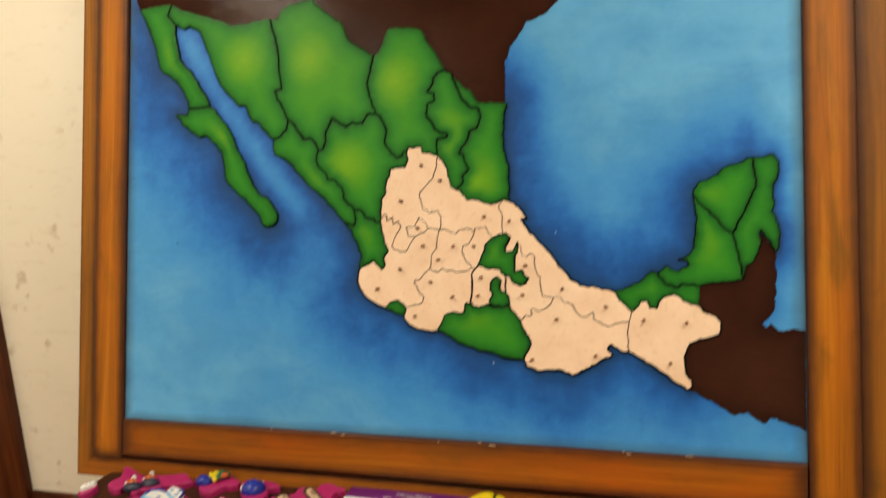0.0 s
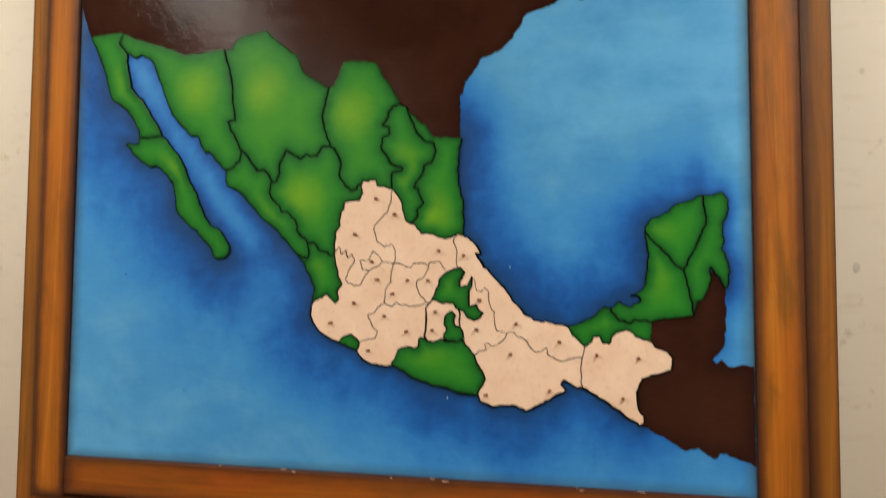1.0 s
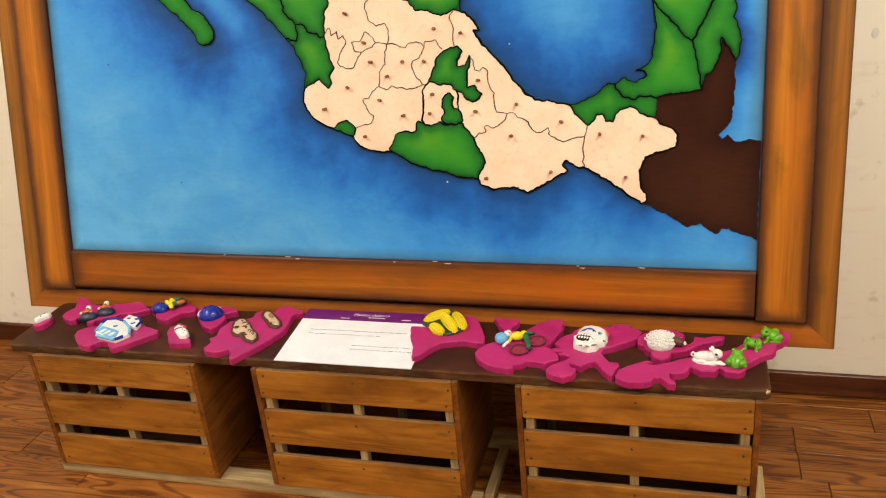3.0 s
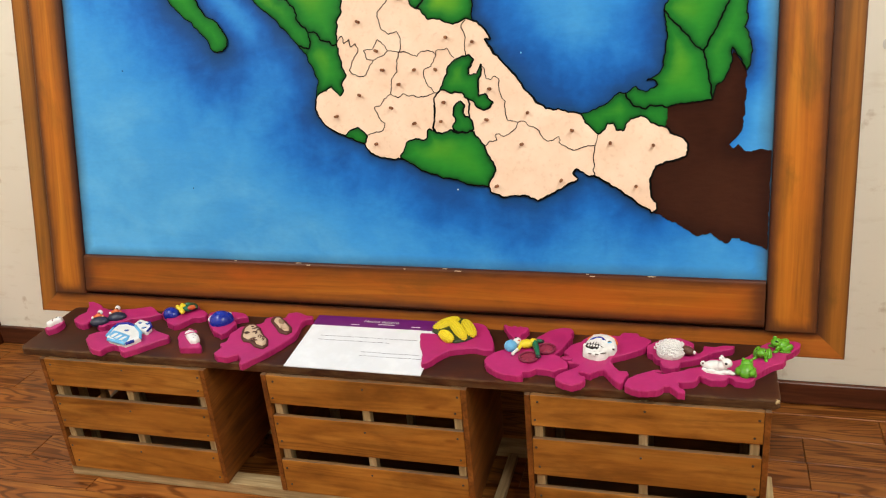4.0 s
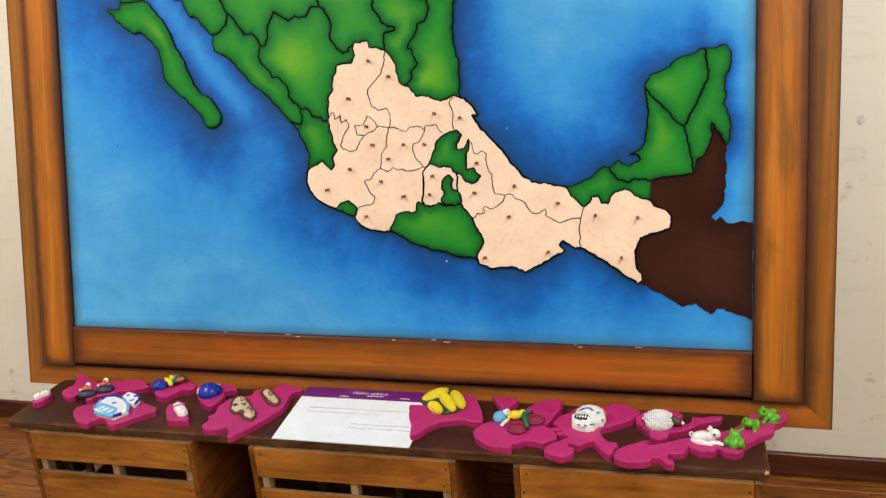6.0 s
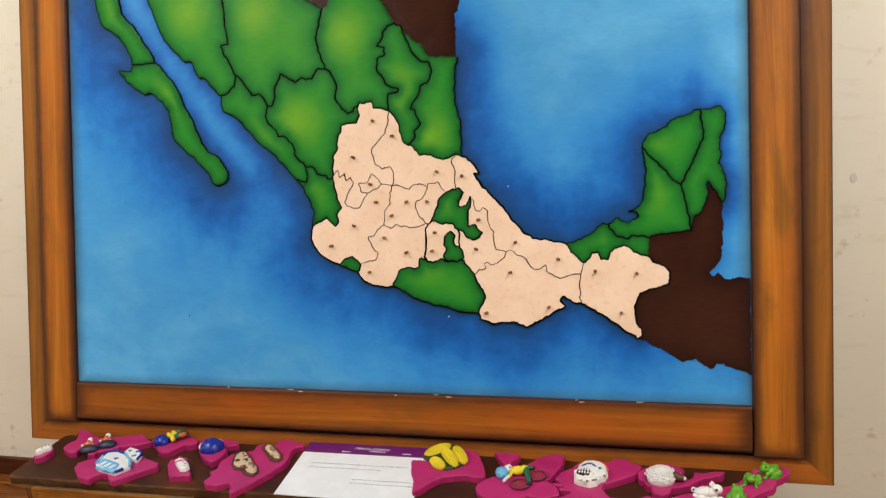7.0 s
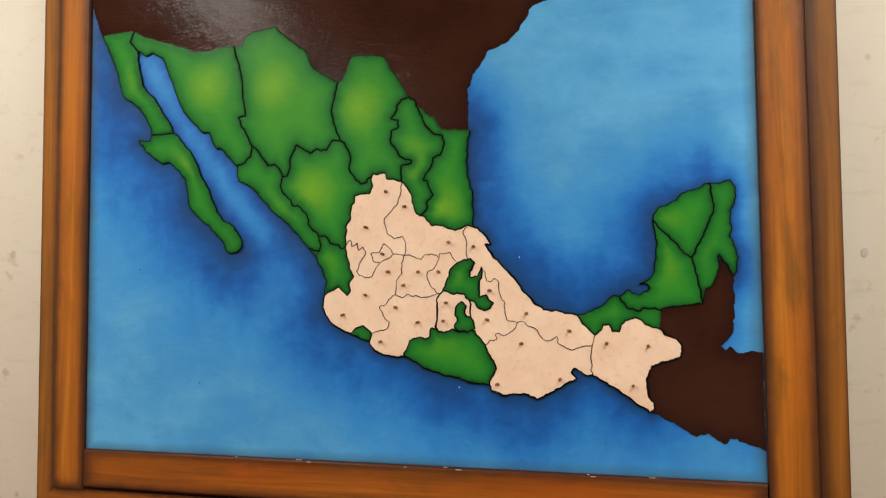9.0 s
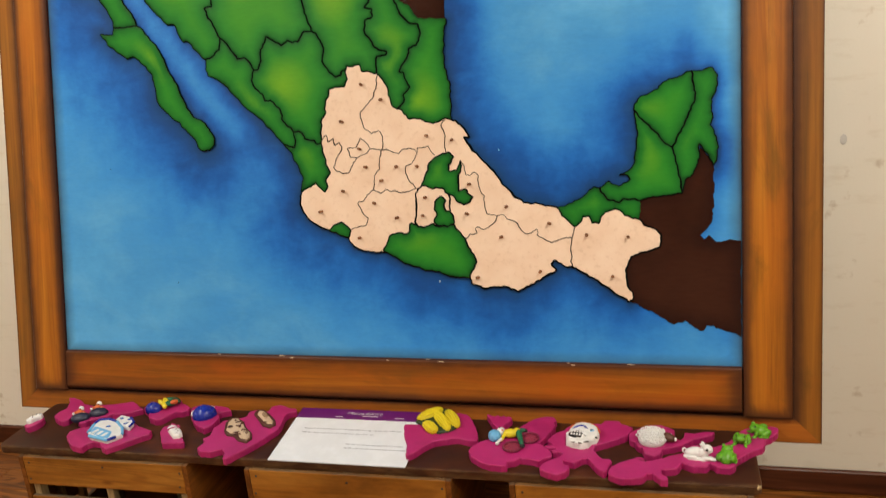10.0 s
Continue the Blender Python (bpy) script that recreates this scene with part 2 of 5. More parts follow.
def cream_material():
    k = Mat("cream_primer", 0.6)
    v = k.coords((1, 1, 1), False)
    big, fine = k.noise(v, 12.0, 4.0), k.noise(v, 90.0, 4.0)
    c = k.ramp(big, [(0.3, srgb(236, 204, 178)), (0.7, srgb(246, 220, 198))])
    c = k.mix(k.ramp(fine, [(0.55, (0, 0, 0, 1)), (0.8, (0.4, 0.4, 0.4, 1))]), c, srgb(206, 168, 136))
    return k.colour(c).roughness(fine, 0.5, 0.7).bump(k.math("ADD", k.math("MULTIPLY", fine, 0.5), k.noise(v, 28.0, 5.0, 0.6, 0.6)), 0.4, 0.0016).m


def wall_material():
    k = Mat("cream_plaster", 0.8, 0.25)
    v = k.coords((1, 1, 1), False)
    big, mid, fine = k.noise(v, 1.2, 4.0), k.noise(v, 14.0, 5.0), k.noise(v, 160.0, 3.0)
    c = k.ramp(big, [(0.3, srgb(236, 230, 215)), (0.7, srgb(244, 239, 228))])
    scuff = k.noise(k.coords((2, 2, 7), False), 5.0, 4.0, 0.6)
    c = k.mix(k.ramp(scuff, [(0.55, (0, 0, 0, 1)), (0.75, (0.3, 0.3, 0.3, 1))]), c, srgb(208, 194, 170))
    spots = k.ramp(mid, [(0.64, (0, 0, 0, 1)), (0.72, (0.6, 0.6, 0.6, 1))])
    c = k.mix(spots, c, srgb(196, 180, 156))
    return k.colour(c).bump(k.math("ADD", mid, k.math("MULTIPLY", fine, 0.3)), 0.25, 0.004).m


SEA, GREEN, LAND, CREAM, WALL = sea_material(), green_material(), land_material(), cream_material(), wall_material()
INK = painted("black_line_paint", srgb(10, 12, 9), 0.8, 0.85)
INK.node_tree.nodes["Principled BSDF"].inputs["Specular IOR Level"].default_value = 0.05
THIN_INK = painted("brown_line_paint", srgb(38, 22, 16), 0.8, 0.85)
PEG = wood("dowel_wood", srgb(108, 68, 44), srgb(140, 94, 64), srgb(162, 116, 82), 0.6)
PINK = painted("magenta_paint", srgb(176, 34, 106), 0.82, 0.42, 40.0, 0.25)
WHITE = painted("white_paint", srgb(228, 228, 228), 0.9, 0.4)
BLUE = painted("blue_paint", srgb(18, 44, 160), 0.6, 0.25)
SKY = painted("light_blue_paint", srgb(106, 178, 226), 0.85, 0.4)
NAVY = painted("navy_paint", srgb(32, 36, 62), 0.8, 0.4)
YELLOW = painted("yellow_paint", srgb(226, 206, 40), 0.8, 0.4)
LEAF = painted("leaf_green_paint", srgb(100, 172, 34), 0.55, 0.35)
HUSK = painted("dark_green_paint", srgb(40, 60, 24), 0.7, 0.45)
TEAL = painted("teal_green_paint", srgb(20, 104, 72), 0.7, 0.4)
TAN = painted("tan_paint", srgb(206, 180, 152), 0.78, 0.55)
BROWN = painted("brown_paint", srgb(88, 50, 36), 0.7, 0.5)
ORANGE = painted("orange_paint", srgb(214, 104, 52), 0.8, 0.45)
WINE = painted("wine_paint", srgb(122, 30, 62), 0.7, 0.4)
BLACK = painted("black_paint", srgb(26, 22, 24), 0.7, 0.4)
PAPER = painted("white_card", srgb(224, 227, 233), 0.96, 0.35, 30.0, 0.03)
PURPLE = painted("purple_print", srgb(98, 22, 104), 0.92, 0.35, 30.0, 0.03)
PRINT = painted("grey_print", srgb(120, 122, 134), 0.9, 0.5, 30.0, 0.03)
STEEL = Mat("dull_screw_steel", 0.4, 0.5, 0.9).colour((0.12, 0.1, 0.09, 1)).m
CEIL = painted("white_ceiling_paint", srgb(232, 228, 220), 0.95, 0.8)
GLOWING = Mat("lamp_diffuser", 0.5)
GLOWING.b.inputs["Emission Color"].default_value = (*WARM, 1)
GLOWING.b.inputs["Emission Strength"].default_value = 6.0
GLOWING = GLOWING.m


# ---- mesh helpers ----
def finish(bm, name, mats, smooth=False):
    me = bpy.data.meshes.new(name)
    bm.to_mesh(me)
    bm.free()
    for m in mats if isinstance(mats, (list, tuple)) else [mats]:
        me.materials.append(m)
    for p in me.polygons:
        p.use_smooth = smooth
    return me


def part(name, bm, material, parent, label="", at=None, smooth=False):
    ob = new(name, finish(bm, name, material, smooth))
    ob.parent = parent
    if at is not None:
        ob.matrix_local = at if isinstance(at, Matrix) else Matrix.Translation(at)
    return tagged(ob, label)


def thing(name, label, category, at=None, group="", kind=""):
    ob = new(name)
    ob.empty_display_size = 0.1
    if at is not None:
        ob.matrix_world = at
    return tagged(ob, label, category, group, kind)


def box(sx, sy, sz, bevel=0.0, segments=2, centre=(0, 0, 0)):
    bm = bmesh.new()
    bmesh.ops.create_cube(bm, size=1.0, matrix=Matrix.Translation(centre) @ Matrix.Diagonal((sx, sy, sz, 1)))
    if bevel:
        bmesh.ops.bevel(bm, geom=bm.edges[:], offset=bevel, segments=segments, affect="EDGES", profile=0.6)
    return bm


def solid(name, size, centre, material, label, category, bevel=0.0, kind="structure"):
    ob = new(name, finish(box(*size, bevel), name, material))
    ob.location = centre
    return tagged(ob, label, category, kind=kind)


def chaikin(pts, closed):
    pts = [Vector(p) for p in pts]
    out = [] if closed else [pts[0]]
    n = len(pts)
    for i in range(n if closed else n - 1):
        a, b = pts[i], pts[(i + 1) % n]
        out += [a.lerp(b, 0.08), a.lerp(b, 0.92)]
    if not closed:
        out[1:2], out[-1:] = [], [pts[-1]]
    return out


def rough_line(pts, closed, step, wobble):
    """Softens the corners of a line, divides it and gives it a hand-cut waver."""
    pts = chaikin(pts, closed)
    out, n = [], len(pts)
    for i in range(n if closed else n - 1):
        a, b = pts[i], pts[(i + 1) % n]
        k = max(1, round((b - a).length / step))
        out += [a.lerp(b, j / k) for j in range(k)]
    if not closed:
        out.append(pts[-1])
    res = []
    for p in out:
        w = noise.noise_vector(Vector((p.x * 60, p.y * 60, 0.3))) + 0.7 * noise.noise_vector(Vector((p.x * 150, p.y * 150, 4.0)))
        res.append(Vector((p.x + wobble * w.x, p.y + wobble * w.y)))
    return res


def distances(points, line):
    """Distance of every point to the nearest of a dense row of points."""
    p, q = np.array(points, float), np.array(line, float)
    out = np.empty(len(p))
    for i in range(0, len(p), 2000):
        out[i:i + 2000] = np.sqrt(((p[i:i + 2000, None, :] - q[None]) ** 2).sum(2).min(1))
    return out


def dense(line, step=0.003):
    out = []
    for a, b in zip(line, line[1:] + line[:1]):
        k = max(1, int((b - a).length / step))
        out += [a.lerp(b, j / k) for j in range(k)]
    return [(p.x, p.y) for p in out]


def inside(points, poly):
    p, q = np.array(points, float), np.array([(v.x, v.y) for v in poly])
    hit = np.zeros(len(p), bool)
    for (x0, y0), (x1, y1) in zip(q, np.roll(q, -1, 0)):
        if y0 != y1:
            cross = ((y0 > p[:, 1]) != (y1 > p[:, 1])) & (p[:, 0] < (x1 - x0) * (p[:, 1] - y0) / (y1 - y0) + x0)
            hit ^= cross
    return hit


def slab(poly, centre, height, rounding, spacing=0.012, wave=0.0):
    """A cut-out board from an outline: flat top, rounded rim, upright sides. Its float layer 'edge' is the distance to the rim."""
    poly = [p - centre for p in poly]
    rim = dense(poly)
    lo, hi = np.min(rim, 0), np.max(rim, 0)
    xs, ys = np.arange(lo[0] + spacing / 2, hi[0], spacing), np.arange(lo[1] + spacing / 2, hi[1], spacing)
    cand = [(x + spacing / 2 * (j % 2), y) for j, y in enumerate(ys) for x in xs]
    ring = []
    n = len(poly)
    for i in range(n):
        d = (poly[(i + 1) % n] - poly[i - 1]).normalized()
        for s in (1, -1):
            ring += [(poly[i].x - s * d.y * rounding * f, poly[i].y + s * d.x * rounding * f) for f in (0.45, 1.0)]
    ring = np.array(ring)
    dr = distances(ring, rim)
    ring = ring[(dr > rounding * 0.4) & inside(ring, poly)]
    if cand:
        cand = np.array(cand)
        dc = distances(cand, rim)
        cand = cand[inside(cand, poly) & (dc > max(rounding * 1.4, spacing * 0.35))]
        ring = np.concatenate([ring, cand])
    verts = poly + [Vector(p) for p in ring]
    vo, eo, fo, *rest = delaunay_2d_cdt(verts, [], [list(range(n))], 1, 1e-6)
    used = sorted({i for f in fo for i in f})
    dist = dict(zip(used, distances([(vo[i].x, vo[i].y) for i in used], rim)))
    bm = bmesh.new()
    layer = bm.verts.layers.float.new("edge")
    made = {}
    for i in used:
        d = dist[i] if dist[i] > 1e-4 else 0.0
        drop = rounding * (1 - math.sqrt(max(0.0, 1 - (1 - min(1.0, d / rounding)) ** 2))) if rounding else 0.0
        z = height - drop + wave * noise.noise(Vector((vo[i].x * 25, vo[i].y * 25, centre.x)))
        made[i] = bm.verts.new((vo[i].x, vo[i].y, z))
        made[i][layer] = d
    for f in fo:
        if len(set(f)) >= 3:
            try:
                bm.faces.new([made[i] for i in f])
            except ValueError:
                pass
    bmesh.ops.recalc_face_normals(bm, faces=bm.faces[:])
    if sum(f.normal.z for f in bm.faces) < 0:
        bmesh.ops.reverse_faces(bm, faces=bm.faces[:])
    low = {}
    for e in [e for e in bm.edges if e.is_boundary]:
        for v in e.verts:
            if v not in low:
                low[v] = bm.verts.new((v.co.x, v.co.y, 0))
    for e in [e for e in bm.edges if e.is_boundary]:
        a, b = e.link_loops[0].vert, e.link_loops[0].link_loop_next.vert
        bm.faces.new([b, a, low[a], low[b]])
    return bm


def ribbon(line, width, z):
    """A painted line of uneven width, a hair proud of the surface."""
    bm = bmesh.new()
    prev = None
    for i, p in enumerate(line):
        a, b = line[max(0, i - 1)], line[min(len(line) - 1, i + 1)]
        d = (b - a).normalized()
        w = width * (0.5 + 0.22 * noise.noise(Vector((p.x * 40, p.y * 40, 7))))
        row = [bm.verts.new((p.x - d.y * w * s, p.y + d.x * w * s, h)) for s, h in ((1, z - 0.0015), (0.7, z), (-0.7, z), (-1, z - 0.0015))]
        if prev:
            for j in range(3):
                bm.faces.new([prev[j], row[j], row[j + 1], prev[j + 1]])
        prev = row
    bmesh.ops.recalc_face_normals(bm, faces=bm.faces[:])
    return bm


def bar_profile(length, width, depth, rounding, fade=1.0):
    """A moulded rail along x: rounded long edges; 'edge' is the distance to them."""
    bm = bmesh.new()
    layer = bm.verts.layers.float.new("edge")
    half = width / 2
    prof = [(-half, 0.0)]
    for k in range(5):
        a = k / 4 * math.pi / 2
        prof.append((-half + rounding * (1 - math.cos(a)), depth - rounding * (1 - math.sin(a))))
    steps = 8
    for k in range(1, steps):
        prof.append((-half + rounding + (width - 2 * rounding) * k / steps, depth))
    prof += [(-y, z) for y, z in prof[5::-1]]
    n = max(2, round(length / 0.03))
    rows = []
    for i in range(n + 1):
        x = -length / 2 + length * i / n
        row = []
        for y, z in prof:
            v = bm.verts.new((x, y, z + (0.0007 * noise.noise(Vector((x * 9, y * 30, width))) if z > 0 else 0)))
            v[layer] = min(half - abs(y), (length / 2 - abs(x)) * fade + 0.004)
            row.append(v)
        rows.append(row)
    for a, b in zip(rows, rows[1:]):
        for j in range(len(prof) - 1):
            bm.faces.new([a[j], b[j], b[j + 1], a[j + 1]])
    for row in (rows[0], rows[-1]):
        bm.faces.new(row)
    bmesh.ops.recalc_face_normals(bm, faces=bm.faces[:])
    return bm


def ball(bm, at, radii, slot=0, turn=(0, 0, 0), detail=2):
    m = pose(*at, *turn) @ Matrix.Diagonal((*radii, 1))
    r = bmesh.ops.create_icosphere(bm, subdivisions=detail, radius=1.0, matrix=m)
    for f in {f for v in r["verts"] for f in v.link_faces}:
        f.material_index, f.smooth = slot, True


def rod(bm, a, b, r0, r1, slot=0, sides=10):
    a, b = Vector(a), Vector(b)
    m = Matrix.Translation((a + b) / 2) @ (b - a).to_track_quat("Z", "Y").to_matrix().to_4x4()
    r = bmesh.ops.create_cone(bm, cap_ends=True, segments=sides, radius1=r0, radius2=r1, depth=(b - a).length, matrix=m)
    for f in {f for v in r["verts"] for f in v.link_faces}:
        f.material_index = slot


def block(bm, at, size, slot=0, turn=(0, 0, 0)):
    r = bmesh.ops.create_cube(bm, size=1.0, matrix=pose(*at, *turn) @ Matrix.Diagonal((*size, 1)))
    for f in {f for v in r["verts"] for f in v.link_faces}:
        f.material_index = slot


# ---- room ----
WALL_Y, LEFT, RIGHT, BACK = 0.341, -2.6, 2.6, -4.6
MID_X, DEEP = (LEFT + RIGHT) / 2, WALL_Y - BACK
solid("wall_north", (RIGHT - LEFT + 0.4, 0.2, CEILING), (MID_X, WALL_Y + 0.1, CEILING / 2), WALL, "cream painted plaster wall with scuffs and chips", "wall")
solid("wall_south", (RIGHT - LEFT + 0.4, 0.2, CEILING), (MID_X, BACK - 0.1, CEILING / 2), WALL, "cream painted plaster wall behind the viewer", "wall")
solid("wall_west", (0.2, DEEP, CEILING), (LEFT - 0.1, (WALL_Y + BACK) / 2, CEILING / 2), WALL, "cream painted plaster side wall", "wall")
solid("wall_east", (0.2, DEEP, CEILING), (RIGHT + 0.1, (WALL_Y + BACK) / 2, CEILING / 2), WALL, "cream painted plaster side wall", "wall")
solid("ceiling", (RIGHT - LEFT + 0.4, DEEP + 0.4, 0.15), (MID_X, (WALL_Y + BACK) / 2, CEILING + 0.075), CEIL, "plain white painted ceiling", "ceiling")
floor = solid("floor", (RIGHT - LEFT, DEEP, 0.1), (MID_X, (WALL_Y + BACK) / 2, -0.0545), PLANK_WOOD, "worn oak strip floor with dark joints", "floor")
for x0, x1 in ((-1.58, RIGHT), (LEFT, -1.705)):
    bm = box(x1 - x0, 0.016, 0.064, 0.006, 3)
    ob = new("baseboard", finish(bm, "baseboard", SKIRT_WOOD))
    ob.location = ((x0 + x1) / 2, WALL_Y - 0.008, 0.032)
    tagged(ob, "low dark varnished wooden skirting board", "skirting board", kind="structure")
ob = solid("trim", (2.1, 0.125, 0.03), (-1.6425, WALL_Y - 0.015, 1.05), DARK_WOOD, "dark brown wooden door casing against the wall", "door casing", 0.004)
ob.rotation_euler = (0, radians(90), 0)
ob.data.transform(pose(0, 0, 0, 90, 0, 0))

for lx, ly, sx, sy, watts in LAMPS:
    lamp = thing("ceiling_light", "white ceiling light with a long glowing diffuser", "ceiling light", pose(lx, ly, CEILING), "ceiling lights")
    part("housing", box(sx + 0.06, sy + 0.06, 0.05, 0.008, centre=(0, 0, -0.025)), CEIL, lamp)
    part("diffuser", box(sx, sy, 0.03, 0.008, centre=(0, 0, -0.065)), GLOWING, lamp, "glowing warm white diffuser")

# ---- outlines of the map and of the loose pieces, in millimetres ----
ARCS = {}
ARCS["baja_pacific"] = [(-807, 1102), (-790, 1070), (-775, 1038), (-756, 998), (-747, 959), (-734, 927), (-711, 915), (-684, 893), (-663, 866), (-652, 845), (-648, 823)]
ARCS["baja_gulf"] = [(-693, 1052), (-693, 1023), (-685, 991), (-676, 953), (-650, 928), (-632, 907), (-618, 884), (-597, 857), (-580, 824)]
ARCS["baja_border"] = [(-580, 824), (-614, 823), (-648, 823)]
ARCS["baja_top"] = [(-807, 1102), (-776, 1106), (-740, 1107), (-705, 1106)]
ARCS["baja_sonora"] = [(-705, 1106), (-720, 1077), (-693, 1052)]
ARCS["baja_south"] = [(-648, 823), (-651, 806), (-691, 812), (-665, 783), (-639, 761), (-613, 745), (-596, 747), (-568, 727), (-548, 704), (-539, 674), (-534, 630), (-509, 607), (-484, 585), (-450, 552), (-434, 540), (-423, 511), (-406, 505), (-382, 519), (-379, 540), (-394, 560), (-410, 578), (-435, 593), (-451, 613), (-463, 642), (-476, 672), (-496, 702), (-510, 736), (-527, 768), (-545, 787), (-563, 810), (-580, 824)]
ARCS["son_top"] = [(-705, 1106), (-666, 1085), (-617, 1070), (-565, 1051), (-523, 1035), (-481, 1033), (-431, 1037), (-407, 1036)]
ARCS["son_chi"] = [(-407, 1036), (-395, 1003), (-382, 958), (-380, 914), (-370, 852), (-391, 851), (-381, 827), (-365, 804), (-353, 775)]
ARCS["son_sin"] = [(-353, 775), (-357, 749), (-372, 737), (-393, 727)]
ARCS["son_coast"] = [(-393, 727), (-410, 739), (-421, 753), (-437, 773), (-454, 775), (-466, 796), (-476, 816), (-504, 825), (-529, 852), (-555, 883), (-572, 922), (-590, 961), (-602, 992), (-618, 1026), (-637, 1034), (-651, 1041), (-665, 1034), (-679, 1043), (-693, 1052)]
ARCS["chi_top"] = [(-407, 1036), (-382, 1035), (-376, 1060), (-350, 1069), (-318, 1074), (-286, 1075), (-271, 1059), (-247, 1037), (-224, 1019), (-208, 1010), (-196, 988), (-190, 970), (-177, 955), (-154, 943), (-132, 927), (-117, 921)]
ARCS["chi_coa"] = [(-117, 921), (-124, 894), (-135, 852), (-129, 824), (-120, 795), (-112, 774)]
ARCS["chi_dur"] = [(-112, 774), (-135, 776), (-147, 755), (-162, 752), (-177, 756), (-192, 748), (-208, 759), (-231, 770), (-236, 754), (-246, 743), (-246, 719), (-254, 695), (-266, 696)]
ARCS["chi_sin"] = [(-266, 696), (-277, 711), (-288, 724), (-309, 725), (-325, 744), (-333, 762), (-353, 775)]
ARCS["coa_top"] = [(-117, 921), (-105, 927), (-94, 954), (-84, 979), (-57, 980), (-10, 976), (5, 970), (16, 945), (31, 923), (48, 898), (66, 868)]
ARCS["coa_nl"] = [(66, 868), (48, 862), (37, 852), (36, 839), (19, 819), (40, 812), (39, 796), (20, 790), (18, 767), (32, 742), (51, 719), (72, 715), (69, 709), (45, 706), (45, 668)]
ARCS["coa_cream"] = [(45, 668), (25, 673), (8, 677), (5, 688), (-28, 689), (-33, 684)]
ARCS["coa_dur"] = [(-33, 684), (-43, 668), (-58, 665), (-72, 678), (-84, 696), (-87, 706), (-84, 731), (-90, 752), (-102, 768), (-112, 774)]
ARCS["dur_cream"] = [(-33, 684), (-29, 662), (-33, 643), (-58, 643), (-73, 637), (-84, 614), (-87, 582), (-98, 566), (-99, 532), (-98, 515)]
ARCS["dur_nay"] = [(-98, 515), (-110, 514), (-117, 521), (-140, 526), (-147, 540), (-167, 542)]
ARCS["dur_sin"] = [(-266, 696), (-274, 671), (-262, 649), (-246, 634), (-241, 620), (-223, 619), (-203, 600), (-195, 576), (-185, 558), (-173, 551), (-167, 542)]
ARCS["sin_coast"] = [(-393, 727), (-393, 705), (-388, 688), (-369, 682), (-340, 660), (-316, 630), (-285, 601), (-254, 578), (-223, 545), (-208, 528), (-195, 512)]
ARCS["sin_nay"] = [(-167, 542), (-164, 520), (-168, 508), (-183, 511), (-195, 512)]
ARCS["nay_coast"] = [(-195, 512), (-188, 504), (-177, 493), (-167, 472), (-155, 451), (-147, 430), (-152, 414), (-155, 400)]
ARCS["nay_cream"] = [(-155, 400), (-140, 409), (-117, 419), (-107, 409), (-95, 399), (-88, 409), (-91, 427), (-80, 443), (-88, 463), (-95, 491), (-98, 515)]
ARCS["nl_tam"] = [(66, 868), (80, 856), (90, 836), (98, 818), (108, 794), (129, 775), (147, 769), (154, 747), (142, 725), (126, 719), (121, 706), (118, 692), (104, 680), (103, 669), (110, 666), (114, 652), (125, 632), (109, 615), (109, 599), (92, 582)]
ARCS["nl_cream"] = [(92, 582), (83, 587), (76, 607), (69, 634), (60, 652), (45, 668)]
ARCS["tam_top"] = [(66, 868), (87, 848), (108, 828), (129, 815), (139, 796), (150, 786), (184, 783), (213, 779)]
ARCS["tam_coast"] = [(213, 779), (209, 754), (206, 714), (208, 674), (217, 634), (221, 595), (220, 555)]
ARCS["tam_cream"] = [(220, 555), (203, 559), (193, 554), (179, 546), (162, 551), (148, 558), (120, 561), (106, 575), (104, 583), (92, 582)]
ARCS["west_coast"] = [(-155, 400), (-159, 369), (-150, 348), (-132, 328), (-110, 314), (-85, 307), (-59, 297), (-37, 285), (-30, 273), (-13, 261), (20, 253), (52, 255), (97, 236), (165, 217), (252, 193)]
ARCS["south_coast"] = [(252, 193), (261, 178), (278, 172), (298, 171), (330, 173), (349, 168), (368, 162), (394, 177), (426, 197), (445, 206), (451, 212), (443, 222), (448, 232), (458, 228), (470, 219), (488, 218), (507, 208), (531, 193), (555, 177), (578, 160), (602, 146), (611, 141)]
ARCS["east_edge"] = [(611, 141), (617, 150), (614, 164), (606, 182), (603, 200), (607, 225), (616, 239), (634, 247), (669, 256), (679, 271), (676, 288), (658, 301), (641, 312), (629, 322)]
ARCS["tab_cream"] = [(629, 322), (618, 323), (606, 328), (594, 340), (579, 344), (564, 338), (552, 328), (547, 312), (533, 313), (525, 328), (513, 332), (506, 315), (496, 307), (484, 315), (466, 334), (456, 349)]
ARCS["gulf_coast"] = [(456, 349), (441, 353), (416, 357), (384, 361), (359, 378), (340, 398), (321, 424), (308, 443), (288, 460), (262, 489), (247, 513), (260, 513), (252, 528), (236, 546), (220, 555)]
ARCS["guerrero"] = [(48, 258), (58, 275), (67, 291), (86, 297), (104, 295), (114, 301), (115, 317), (122, 321), (132, 313), (146, 308), (166, 317), (182, 313), (200, 310), (220, 315), (231, 298), (244, 285), (253, 264), (266, 245), (272, 225), (259, 209), (252, 193), (232, 193), (205, 199), (179, 207), (152, 211), (124, 221), (97, 229), (76, 242)]
